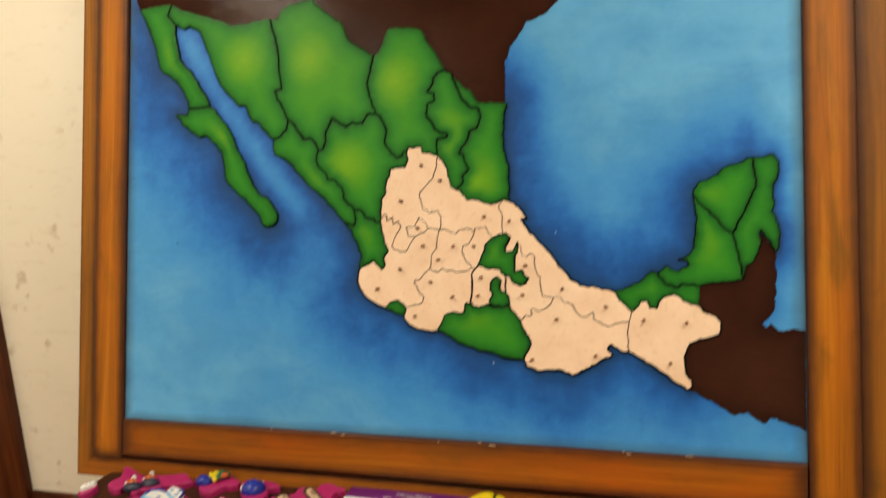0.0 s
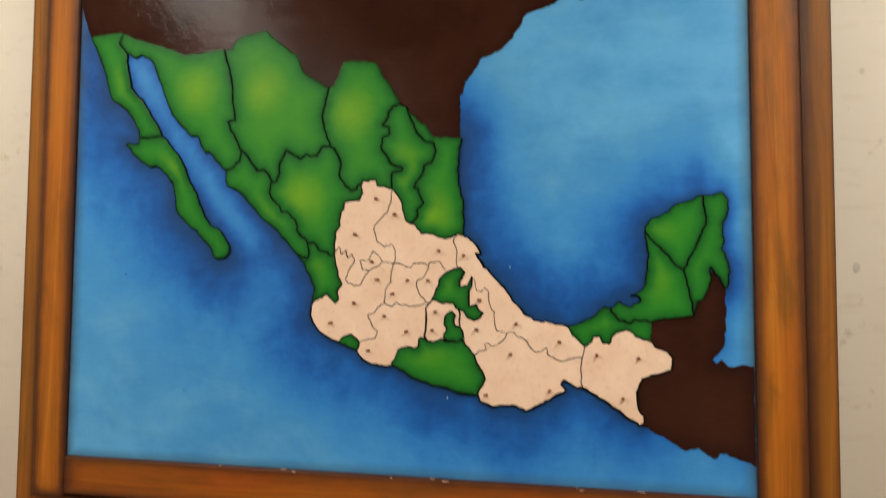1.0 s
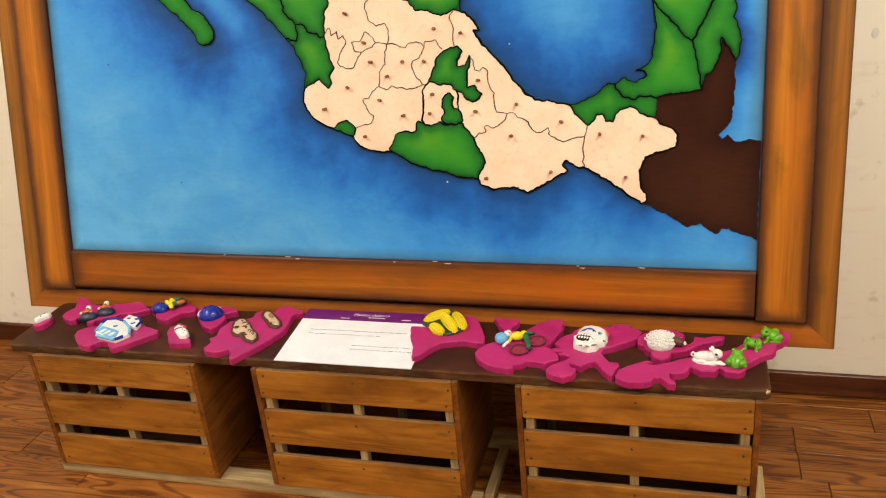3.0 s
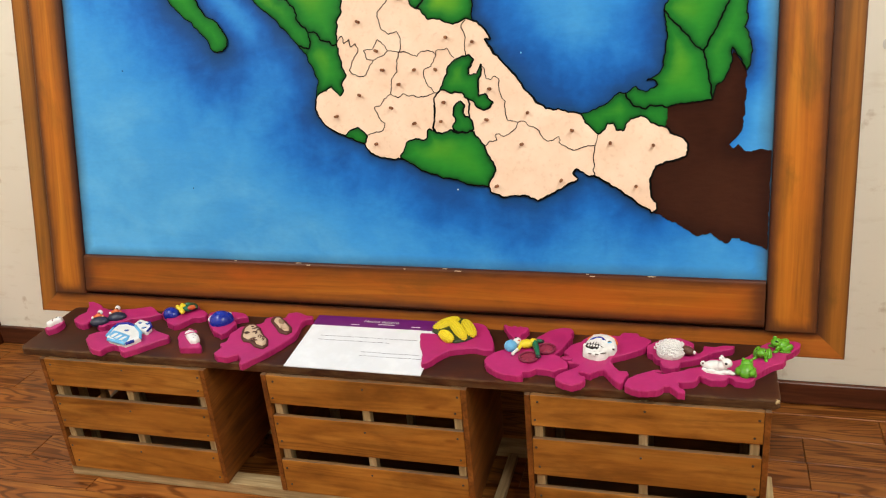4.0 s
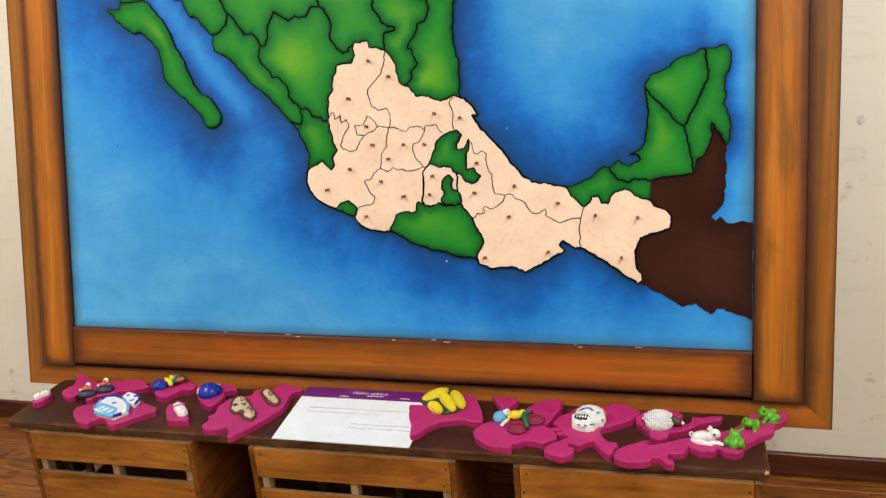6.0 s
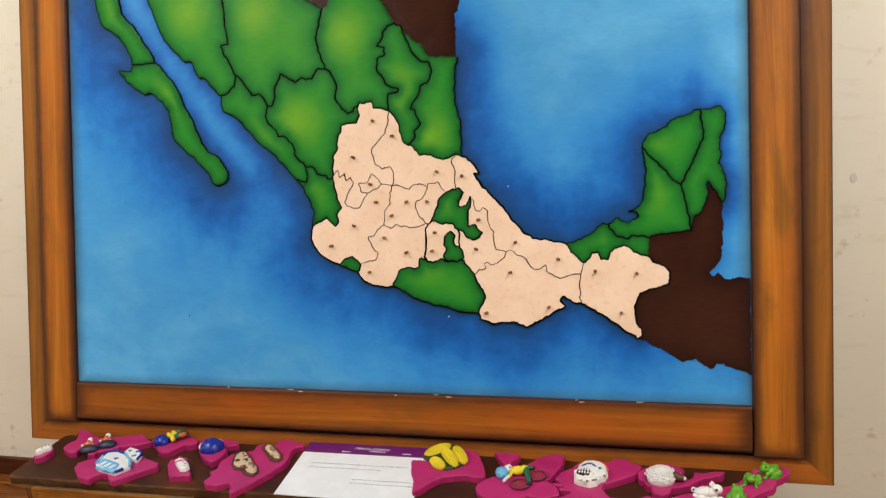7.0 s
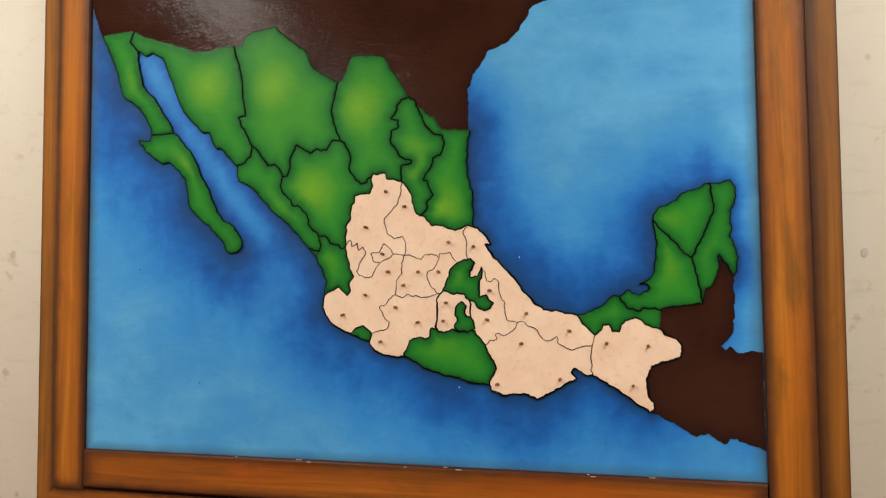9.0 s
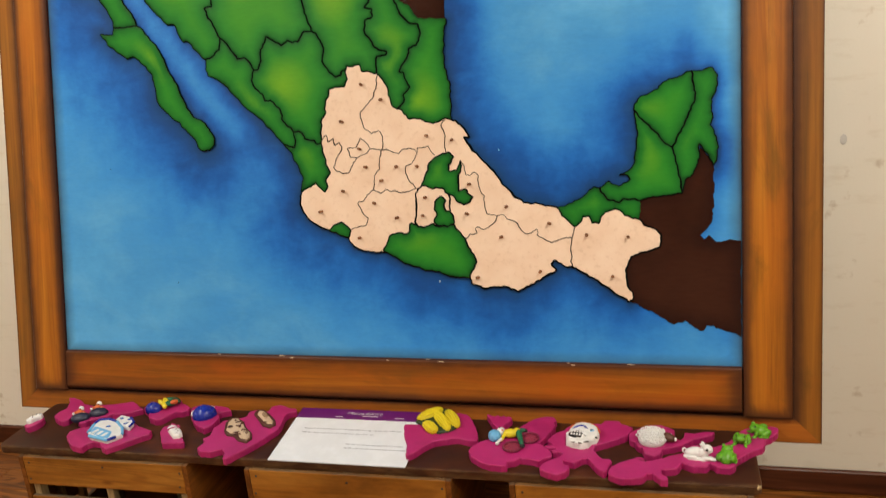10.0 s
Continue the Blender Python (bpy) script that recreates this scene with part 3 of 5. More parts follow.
ARCS["hidalgo"] = [(146, 406), (154, 426), (161, 445), (172, 465), (188, 475), (211, 479), (225, 470), (219, 461), (211, 451), (212, 438), (228, 438), (238, 461), (239, 444), (232, 425), (235, 405), (234, 392), (248, 396), (256, 383), (266, 377), (258, 366), (241, 360), (231, 366), (218, 380), (204, 389), (197, 399), (181, 403), (170, 397), (160, 404)]
ARCS["morelos"] = [(189, 382), (199, 373), (200, 350), (214, 341), (220, 321), (209, 312), (191, 313), (174, 321), (180, 341), (175, 354), (178, 369)]
ARCS["colima"] = [(-85, 307), (-76, 318), (-56, 326), (-44, 321), (-33, 305), (-37, 287), (-59, 297)]
ARCS["yuc_coast"] = [(623, 557), (627, 569), (635, 579), (653, 588), (674, 599), (687, 610), (707, 616), (724, 620), (734, 629), (742, 629)]
ARCS["yuc_qroo"] = [(742, 629), (749, 598), (750, 572), (740, 550), (728, 520), (716, 496), (703, 471)]
ARCS["yuc_cam"] = [(703, 471), (686, 483), (663, 510), (640, 535), (623, 557)]
ARCS["qroo_coast"] = [(742, 629), (759, 628), (771, 634), (786, 635), (793, 620), (796, 599), (790, 587), (783, 567), (783, 543), (785, 525), (779, 515), (788, 501), (795, 470), (792, 441), (786, 429), (777, 447), (766, 468), (758, 477), (753, 470), (759, 451), (754, 433), (746, 418), (730, 403), (724, 384), (722, 375)]
ARCS["qroo_cam"] = [(722, 375), (717, 406), (711, 436), (703, 471)]
ARCS["cam_coast"] = [(623, 557), (628, 530), (631, 499), (627, 468), (624, 444), (614, 428), (608, 423), (590, 416), (609, 416), (613, 405), (605, 399), (589, 393), (575, 398), (571, 405), (559, 398), (549, 389)]
ARCS["cam_tab"] = [(549, 389), (553, 380), (565, 365), (589, 358), (601, 364), (634, 362)]
ARCS["cam_south"] = [(634, 362), (672, 369), (712, 373), (722, 375)]
ARCS["tab_coast"] = [(549, 389), (535, 390), (522, 381), (510, 369), (491, 361), (479, 353), (456, 349)]
ARCS["tab_east"] = [(634, 362), (636, 340), (629, 322)]
ARCS["brown_south"] = [(612, 346), (624, 364), (713, 382), (731, 412), (752, 453), (760, 471), (777, 443), (786, 429), (786, 393), (786, 346), (783, 310), (767, 292), (759, 284), (767, 276), (776, 283), (786, 272), (800, 269), (817, 275), (841, 268), (840, 68), (823, 74), (790, 85), (782, 92), (770, 91), (765, 78), (745, 86), (728, 99), (700, 93), (683, 104), (660, 118), (619, 137), (605, 147), (585, 200), (598, 249), (646, 273)]
ARCS["brown_north_a"] = [(-843, 1195), (-827, 1143), (-807, 1101), (-749, 1081), (-704, 1069), (-599, 1029), (-522, 1015), (-398, 1011), (-286, 1043), (-216, 994), (-193, 949), (-117, 893), (-64, 952), (2, 953), (52, 859), (129, 779), (210, 772), (210, 834), (210, 874), (220, 906), (241, 931), (257, 961), (282, 970), (309, 982), (329, 1003), (356, 1040)]
ARCS["brown_north_b"] = [(357, 1048), (366, 1058), (390, 1065), (430, 1075), (443, 1094), (469, 1094), (488, 1078), (520, 1086), (546, 1099), (565, 1094), (569, 1133), (622, 1147), (658, 1134), (695, 1145), (743, 1142), (778, 1136), (813, 1119), (830, 1098), (839, 1066)]
ARCS["line_a"] = [(45, 667), (42, 636), (29, 609), (4, 583), (1, 567), (11, 542), (28, 530), (46, 537), (54, 528), (52, 494)]
ARCS["line_b"] = [(-99, 515), (-88, 532), (-80, 515), (-70, 524), (-66, 506), (-54, 514), (-47, 501), (-51, 490), (-61, 476), (-69, 456), (-59, 445), (-37, 439), (-25, 455), (-12, 475)]
ARCS["line_c"] = [(-32, 499), (-12, 502), (0, 520), (14, 508), (24, 497), (14, 486), (-8, 475), (-26, 476), (-29, 489), (-32, 499)]
ARCS["line_d"] = [(24, 497), (52, 491), (71, 491), (92, 480), (102, 492), (129, 490), (136, 484), (138, 492), (154, 492), (161, 495), (168, 485), (179, 475)]
ARCS["line_e"] = [(52, 494), (47, 474), (45, 451), (31, 434), (28, 401)]
ARCS["line_f"] = [(136, 484), (130, 466), (123, 457), (108, 453), (108, 433), (119, 413), (133, 400)]
ARCS["line_g"] = [(140, 400), (126, 400), (109, 391), (84, 394), (59, 398), (45, 391), (28, 401), (13, 390), (6, 377), (-12, 370), (-8, 361), (-1, 348), (13, 334), (6, 318), (-13, 312), (-37, 308)]
ARCS["line_h"] = [(146, 406), (134, 393), (131, 360), (129, 328), (132, 315)]
ARCS["line_i"] = [(197, 398), (210, 386), (211, 347), (214, 334)]
ARCS["line_j"] = [(203, 556), (198, 543), (202, 517), (206, 477)]
ARCS["line_k"] = [(238, 461), (246, 451), (251, 431), (259, 426), (268, 433), (279, 428), (278, 405), (285, 385), (295, 379), (291, 362), (295, 341), (322, 333)]
ARCS["line_l"] = [(247, 285), (257, 293), (266, 292), (273, 296), (269, 306), (280, 309), (290, 300), (306, 312), (315, 321), (322, 333), (332, 335), (345, 325), (367, 319), (373, 300), (386, 293), (399, 294), (409, 305), (413, 296), (411, 288), (424, 281), (440, 274), (465, 279), (486, 282)]
ARCS["line_m"] = [(494, 307), (487, 282), (484, 253), (487, 219)]
ARCS["pegs"] = [(6, 644), (54, 607), (-44, 560), (161, 519), (220, 508), (-2, 495), (12, 453), (86, 452), (136, 450), (259, 406), (50, 421), (-47, 398), (154, 379), (-104, 352), (30, 368), (146, 337), (85, 334), (252, 339), (-9, 288), (342, 354), (439, 314), (330, 286), (519, 288), (608, 282), (274, 194), (416, 208), (574, 196)]
TILES = {}
TILES["a"] = [(-856, -187), (-856, -172), (-861, -155), (-850, -133), (-833, -139), (-824, -158), (-825, -178), (-838, -196)]
TILES["b"] = [(-808, -136), (-812, -115), (-803, -93), (-819, -61), (-837, -38), (-822, -35), (-788, -51), (-771, -65), (-733, -75), (-705, -67), (-675, -57), (-643, -43), (-628, -49), (-601, -70), (-587, -78), (-604, -91), (-615, -99), (-628, -104), (-655, -112), (-664, -123), (-698, -145), (-698, -157), (-712, -161), (-730, -151), (-744, -131), (-757, -135), (-757, -150), (-765, -158), (-783, -153)]
TILES["c"] = [(-705, -221), (-711, -202), (-700, -187), (-676, -176), (-623, -158), (-565, -149), (-545, -163), (-502, -176), (-495, -191), (-514, -210), (-531, -230), (-541, -245), (-565, -270), (-583, -259), (-597, -243), (-617, -241), (-625, -251), (-628, -270), (-658, -265), (-683, -245)]
TILES["d"] = [(-590, -74), (-588, -53), (-573, -45), (-530, -38), (-526, -30), (-513, -25), (-493, -42), (-466, -58), (-462, -74), (-476, -86), (-491, -87), (-496, -98), (-506, -124), (-521, -131), (-544, -119), (-562, -96)]
TILES["e"] = [(-449, -87), (-461, -61), (-444, -42), (-409, -46), (-389, -45), (-363, -53), (-348, -66), (-363, -72), (-377, -84), (-362, -102), (-359, -135), (-371, -159), (-400, -144), (-425, -119)]
TILES["f"] = [(-475, -182), (-481, -159), (-465, -148), (-450, -151), (-419, -188), (-393, -212), (-388, -224), (-438, -231), (-451, -215)]
TILES["g"] = [(-341, -244), (-338, -212), (-351, -202), (-340, -187), (-350, -157), (-345, -133), (-341, -118), (-295, -93), (-297, -69), (-285, -58), (-252, -62), (-253, -37), (-233, -28), (-214, -34), (-201, -43), (-184, -42), (-178, -56), (-195, -64), (-198, -77), (-193, -104), (-187, -131), (-191, -154), (-201, -182), (-214, -214), (-226, -237), (-238, -259), (-249, -281), (-259, -277), (-268, -251), (-281, -240), (-301, -256), (-326, -255)]
TILES["h"] = [(106, -99), (107, -81), (111, -54), (119, -42), (129, -33), (180, -22), (189, -20), (197, -30), (215, -30), (238, -33), (250, -48), (260, -64), (273, -91), (286, -131), (288, -147), (274, -149), (243, -143), (215, -150), (192, -160), (177, -182), (167, -204), (150, -226), (145, -218), (139, -183), (120, -144)]
TILES["i"] = [(277, -190), (282, -171), (293, -155), (309, -140), (323, -129), (325, -98), (310, -75), (299, -56), (292, -43), (287, -32), (292, -29), (299, -36), (307, -39), (308, -33), (314, -34), (320, -40), (324, -32), (331, -37), (341, -35), (347, -45), (343, -57), (335, -74), (335, -90), (353, -92), (369, -85), (380, -68), (390, -52), (396, -45), (408, -36), (419, -31), (429, -29), (440, -31), (447, -44), (444, -57), (449, -70), (443, -88), (436, -111), (428, -134), (420, -147), (433, -152), (442, -163), (451, -175), (454, -184), (454, -195), (445, -201), (431, -216), (416, -212), (392, -209), (382, -221), (369, -225), (370, -241), (355, -243), (331, -240), (309, -229), (288, -212)]
TILES["j"] = [(438, -133), (450, -102), (468, -87), (472, -74), (490, -56), (505, -52), (526, -52), (545, -53), (552, -37), (570, -36), (586, -36), (590, -48), (600, -52), (615, -63), (607, -93), (586, -113), (559, -131), (541, -142), (540, -161), (549, -178), (559, -194), (576, -194), (579, -204), (572, -222), (571, -235), (564, -244), (555, -235), (545, -220), (537, -206), (528, -194), (519, -197), (512, -205), (504, -215), (490, -210), (480, -209), (484, -222), (495, -227), (496, -239), (490, -251), (473, -262), (454, -256), (439, -246), (436, -235), (441, -224), (455, -209), (473, -195), (479, -183), (465, -176), (456, -177), (449, -169), (460, -167), (460, -160), (443, -163), (436, -154), (452, -150)]
TILES["k"] = [(608, -98), (608, -86), (617, -73), (630, -61), (649, -49), (672, -46), (692, -56), (702, -67), (700, -88), (712, -108), (720, -90), (722, -73), (743, -75), (761, -66), (784, -65), (777, -78), (758, -90), (739, -99), (725, -113), (714, -126), (694, -135), (677, -144), (675, -162), (660, -173), (641, -165), (636, -143), (625, -133), (621, -120), (610, -112)]
TILES["m"] = [(573, -237), (579, -221), (593, -204), (617, -188), (630, -180), (643, -182), (628, -191), (648, -194), (666, -185), (685, -174), (706, -162), (720, -154), (725, -138), (736, -123), (768, -120), (779, -126), (792, -119), (810, -103), (818, -86), (835, -57), (845, -45), (863, -39), (885, -35), (903, -31), (912, -38), (909, -54), (896, -74), (882, -87), (879, -110), (872, -121), (861, -127), (842, -145), (831, -157), (820, -172), (817, -191), (805, -203), (780, -202), (775, -193), (769, -189), (763, -203), (736, -205), (725, -198), (714, -193), (711, -206), (697, -219), (676, -222), (678, -238), (689, -250), (688, -260), (674, -258), (666, -246), (659, -238), (649, -240), (642, -251), (634, -258), (603, -263), (586, -257), (574, -249)]

# ---- the leaning map ----
LEAN, HALF, HIGH, SILL = 13.67, 0.84, 1.2555, 0.5
easel = thing("wall_map", "large painted relief map in an orange-brown wooden frame leaning on wall", "map", pose(0, 0, SILL, 90 - LEAN))


def run(*names):
    """Joins border lines end to end; a minus sign walks one backwards."""
    out = []
    for n in names:
        line = LINES[n.lstrip("-")]
        line = line[::-1] if n[0] == "-" else line
        out += line[:-1]
    return out


def metres(pts):
    return [Vector((x / 1000, y / 1000)) for x, y in pts]


CLOSED = ("guerrero", "hidalgo", "morelos", "colima", "brown_south")
LINES = {k: rough_line(metres(v), k in CLOSED, 0.0035, 0.0034) for k, v in ARCS.items() if k != "pegs"}
BROWN_NORTH = LINES["brown_north_a"] + LINES["brown_north_b"] + [Vector((HALF, 1.063)), Vector((HALF, HIGH)), Vector((-HALF, HIGH)), Vector((-HALF, 1.16))]
STATES = [
    (run("baja_top", "baja_sonora", "baja_gulf", "baja_border", "-baja_pacific"), (-0.673, 0.976)),
    (run("baja_south", "baja_border"), (-0.534, 0.739)),
    (run("son_top", "son_chi", "son_sin", "son_coast", "-baja_sonora"), (-0.483, 0.940)),
    (run("chi_top", "chi_coa", "chi_dur", "chi_sin", "-son_chi"), (-0.293, 0.924)),
    (run("coa_top", "coa_nl", "coa_cream", "coa_dur", "-chi_coa"), (-0.062, 0.852)),
    (run("-coa_dur", "dur_cream", "dur_nay", "-dur_sin", "-chi_dur"), (-0.190, 0.652)),
    (run("-chi_sin", "dur_sin", "sin_nay", "-sin_coast", "-son_sin"), (-0.293, 0.601)),
    (run("-dur_nay", "-nay_cream", "-nay_coast", "-sin_nay"), (-0.185, 0.483)),
    (run("nl_tam", "nl_cream", "-coa_nl"), (0.067, 0.709)),
    (run("tam_top", "tam_coast", "tam_cream", "-nl_tam"), (0.139, 0.601)),
    (LINES["guerrero"], (0.134, 0.324)),
    (LINES["hidalgo"], (0.159, 0.472)),
    (LINES["morelos"], (0.164, 0.385)),
    (LINES["colima"], (-0.082, 0.380)),
    (run("yuc_coast", "yuc_qroo", "yuc_cam"), (0.621, 0.570)),
    (run("qroo_coast", "qroo_cam", "-yuc_qroo"), (0.678, 0.513)),
    (run("cam_coast", "cam_tab", "cam_south", "qroo_cam", "yuc_cam"), (0.616, 0.467)),
    (run("tab_coast", "-tab_cream", "-tab_east", "-cam_tab"), (0.513, 0.411)),
]
CREAM_AREA = run("coa_cream", "dur_cream", "-nay_cream", "west_coast", "south_coast", "east_edge", "tab_cream", "gulf_coast", "tam_cream", "nl_cream")


def sea_panel():
    step = 0.0085
    xs = np.linspace(-HALF - 0.004, HALF + 0.004, round(2 * HALF / step))
    ys = np.linspace(-0.004, HIGH + 0.004, round(HIGH / step))
    pts = [(x, y) for y in ys for x in xs]
    shores = dense(CREAM_AREA, 0.006)
    for poly, c in STATES:
        shores += dense(poly, 0.006)
    south = dense(LINES["brown_south"], 0.02)
    reach = np.minimum(distances(pts, shores), distances(pts, south) * 1.0 + 0.12)
    at = np.array(pts)
    east = np.clip((at[:, 0] - 0.745) / 0.09, 0, 1) * np.exp(-((at[:, 1] - 0.56) / 0.24) ** 2)
    reach = reach * (1 + 4.0 * east)
    open_gulf = np.clip((at[:, 0] - 0.2) / 0.12, 0, 1) * np.clip((at[:, 1] - 0.5) / 0.36, 0, 1)
    reach = reach * (1 + 0.9 * open_gulf) * (1 - 0.3 * np.clip((-0.1 - at[:, 0]) / 0.2, 0, 1))
    gulf = dense([Vector(p) for p in ((-0.665, 1.02), (-0.54, 0.83), (-0.43, 0.68), (-0.33, 0.56), (-0.43, 0.68), (-0.54, 0.83))], 0.01)
    reach = reach + 0.11 * np.exp(-(distances(pts, gulf) / 0.034) ** 2)
    over = inside(pts, CREAM_AREA)
    for poly, c in STATES:
        over |= inside(pts, poly)
    reach[over] = 0
    bm = bmesh.new()
    coast, edge = bm.verts.layers.float.new("coast"), bm.verts.layers.float.new("edge")
    vs = []
    for (x, y), d in zip(pts, reach):
        v = bm.verts.new((x, y, 0))
        v[coast], v[edge] = d, min(HALF - abs(x), y, HIGH - y) + 0.004
        vs.append(v)
    w = len(xs)
    for j in range(len(ys) - 1):
        for i in range(w - 1):
            bm.faces.new([vs[j * w + i], vs[j * w + i + 1], vs[(j + 1) * w + i + 1], vs[(j + 1) * w + i]])
    return bm


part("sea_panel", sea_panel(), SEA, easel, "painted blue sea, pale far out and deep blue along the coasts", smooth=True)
part("backing_board", box(2 * HALF + 0.3, HIGH + 0.24, 0.005, centre=(0, HIGH / 2 - 0.025, -0.0175)), BAND_WOOD, easel, "thin wooden backing board")
for poly, label in ((BROWN_NORTH, "glossy dark brown painted land"), (LINES["brown_south"], "dark brown painted land")):
    poly = [Vector((min(max(p.x, -HALF), HALF), min(max(p.y, 0), HIGH))) for p in poly]
    c = sum(poly, Vector((0, 0))) / len(poly)
    part("land", slab(poly, c, 0.002, 0.001, 0.02), LAND, easel, label, (c.x, c.y, 0.0))
c = sum(CREAM_AREA, Vector((0, 0))) / len(CREAM_AREA)
part("peg_field", slab(CREAM_AREA, c, 0.003, 0.001, 0.015, 0.0006), CREAM, easel, "bare cream field for the loose pieces", (c.x, c.y, 0.0), True)
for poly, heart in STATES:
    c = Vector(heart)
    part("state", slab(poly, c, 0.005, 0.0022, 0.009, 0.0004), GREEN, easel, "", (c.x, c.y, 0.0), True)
THICK = "baja_border baja_sonora son_chi son_sin chi_coa chi_dur chi_sin coa_nl coa_dur dur_nay dur_sin sin_nay nl_tam yuc_qroo yuc_cam qroo_cam cam_tab".split()
for n in THICK:
    part("border_line", ribbon(LINES[n], 0.0037, 0.0058), INK, easel)
for n in "baja_pacific baja_gulf baja_south son_coast sin_coast nay_coast tam_coast yuc_coast qroo_coast cam_coast tab_coast cam_south".split():
    part("coast_line", ribbon(LINES[n], 0.0029, 0.0045), INK, easel)
for n in "coa_cream dur_cream nay_cream nl_cream tam_cream tab_cream west_coast south_coast east_edge gulf_coast".split():
    part("field_outline", ribbon(LINES[n], 0.0042, 0.0042), INK, easel)
for n in ("guerrero", "hidalgo", "morelos", "colima"):
    part("border_line", ribbon(LINES[n] + LINES[n][:1], 0.0042, 0.0048), INK, easel)
for n in [k for k in LINES if k.startswith("line_")]:
    wide = n in ("line_h", "line_i")
    part("field_line", ribbon(LINES[n], 0.0045 if wide else 0.0019, 0.0042), INK if wide else THIN_INK, easel)
peg = bmesh.new()
rod(peg, (0, 0, 0), (0, 0, 0.0125), 0.0037, 0.0032, 0, 12)
PEG_MESH = finish(peg, "peg", PEG)
for i, (x, y) in enumerate(ARCS["pegs"]):
    ob = new("peg", PEG_MESH)
    ob.parent = easel
    ob.matrix_local = pose(x / 1000, y / 1000, 0.002, 7 * math.sin(i * 2.1), 7 * math.cos(i * 1.7), 0)

for u, v, r, m in ((-0.681, 0.471, 0.0022, INK), (-0.501, 0.181, 0.002, INK), (0.182, 0.185, 0.0022, WHITE), (0.327, 0.481, 0.0026, SKY), (0.19, 0.203, 0.0015, WHITE)):
    bm = bmesh.new()
    ball(bm, (0, 0, 0), (r, r * 0.8, 0.0006), 0, (0, 0, 30 * u * 10), 1)
    part("paint_chip", bm, m, easel, "", (u, v, 0.0003))
for k in range(9):
    bm = bmesh.new()
    ball(bm, (0, 0, 0), (0.004 + 0.003 * (k % 3), 0.0012, 0.0008), 0, (0, 0, 0), 1)
    part("paint_chip", bm, TAN, easel, "bare chipped wood on the rail edge", (0.09 * math.sin(k * 2.3) + 0.13 * (k - 3), 0.0035 - 0.004 * (k % 2), 0.0085 + 0.0015 * (k % 2)))

def band_profile(length, width, depth, side, mitres, flare=0.0):
    """A flat outer board along x, its inner edge at y = 0: mitred ends, rounded outer edge; 'edge' grows away from the inner edge."""
    bm = bmesh.new()
    layer = bm.verts.layers.float.new("edge")
    across = [(0.0, -0.004), (0.0, depth)] + [(width * k / 9, depth) for k in range(1, 9)]
    across += [(width - 0.0015, depth), (width - 0.0004, depth - 0.0012), (width, depth - 0.003), (width, 0.0)]
    n, rows = round(length / 0.03), []
    for i in range(n + 1):
        row = []
        for y, z in across:
            x0, x1 = -mitres[0] * y, length + mitres[1] * y
            x = x0 + (x1 - x0) * i / n
            wide = y * (1 + flare * i / n)
            v = bm.verts.new((x, side * wide, z + (0.0006 * noise.noise(Vector((x * 8, y * 20, width))) if z > 0 else 0)))
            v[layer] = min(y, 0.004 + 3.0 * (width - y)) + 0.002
            row.append(v)
        rows.append(row)
    for a, b in zip(rows, rows[1:]):
        for j in range(len(across) - 1):
            bm.faces.new([a[j], b[j], b[j + 1], a[j + 1]])
    for row in (rows[0], rows[-1]):
        bm.faces.new(row)
    bmesh.ops.recalc_face_normals(bm, faces=bm.faces[:])
    return bm


MAIN, GAP = 0.1, 0.003
out_x, low = HALF + MAIN + GAP, -MAIN - GAP
tall = HIGH + 2 * MAIN
under = 0.157 + low
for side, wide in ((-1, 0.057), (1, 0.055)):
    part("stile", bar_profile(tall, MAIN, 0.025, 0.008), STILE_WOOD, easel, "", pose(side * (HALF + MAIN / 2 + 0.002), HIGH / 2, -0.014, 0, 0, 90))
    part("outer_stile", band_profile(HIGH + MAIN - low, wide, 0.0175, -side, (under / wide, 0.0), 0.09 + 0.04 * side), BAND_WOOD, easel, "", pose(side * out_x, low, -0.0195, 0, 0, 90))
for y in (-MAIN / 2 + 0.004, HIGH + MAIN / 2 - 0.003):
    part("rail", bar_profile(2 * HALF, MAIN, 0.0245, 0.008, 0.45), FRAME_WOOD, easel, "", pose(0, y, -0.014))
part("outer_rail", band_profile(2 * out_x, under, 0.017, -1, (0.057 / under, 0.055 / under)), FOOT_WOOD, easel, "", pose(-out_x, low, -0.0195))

# ---- the bench of crates ----
CRATE_TOP, FRONT, DEPTH = 0.348, -0.246, 0.30
TURN = 0.645


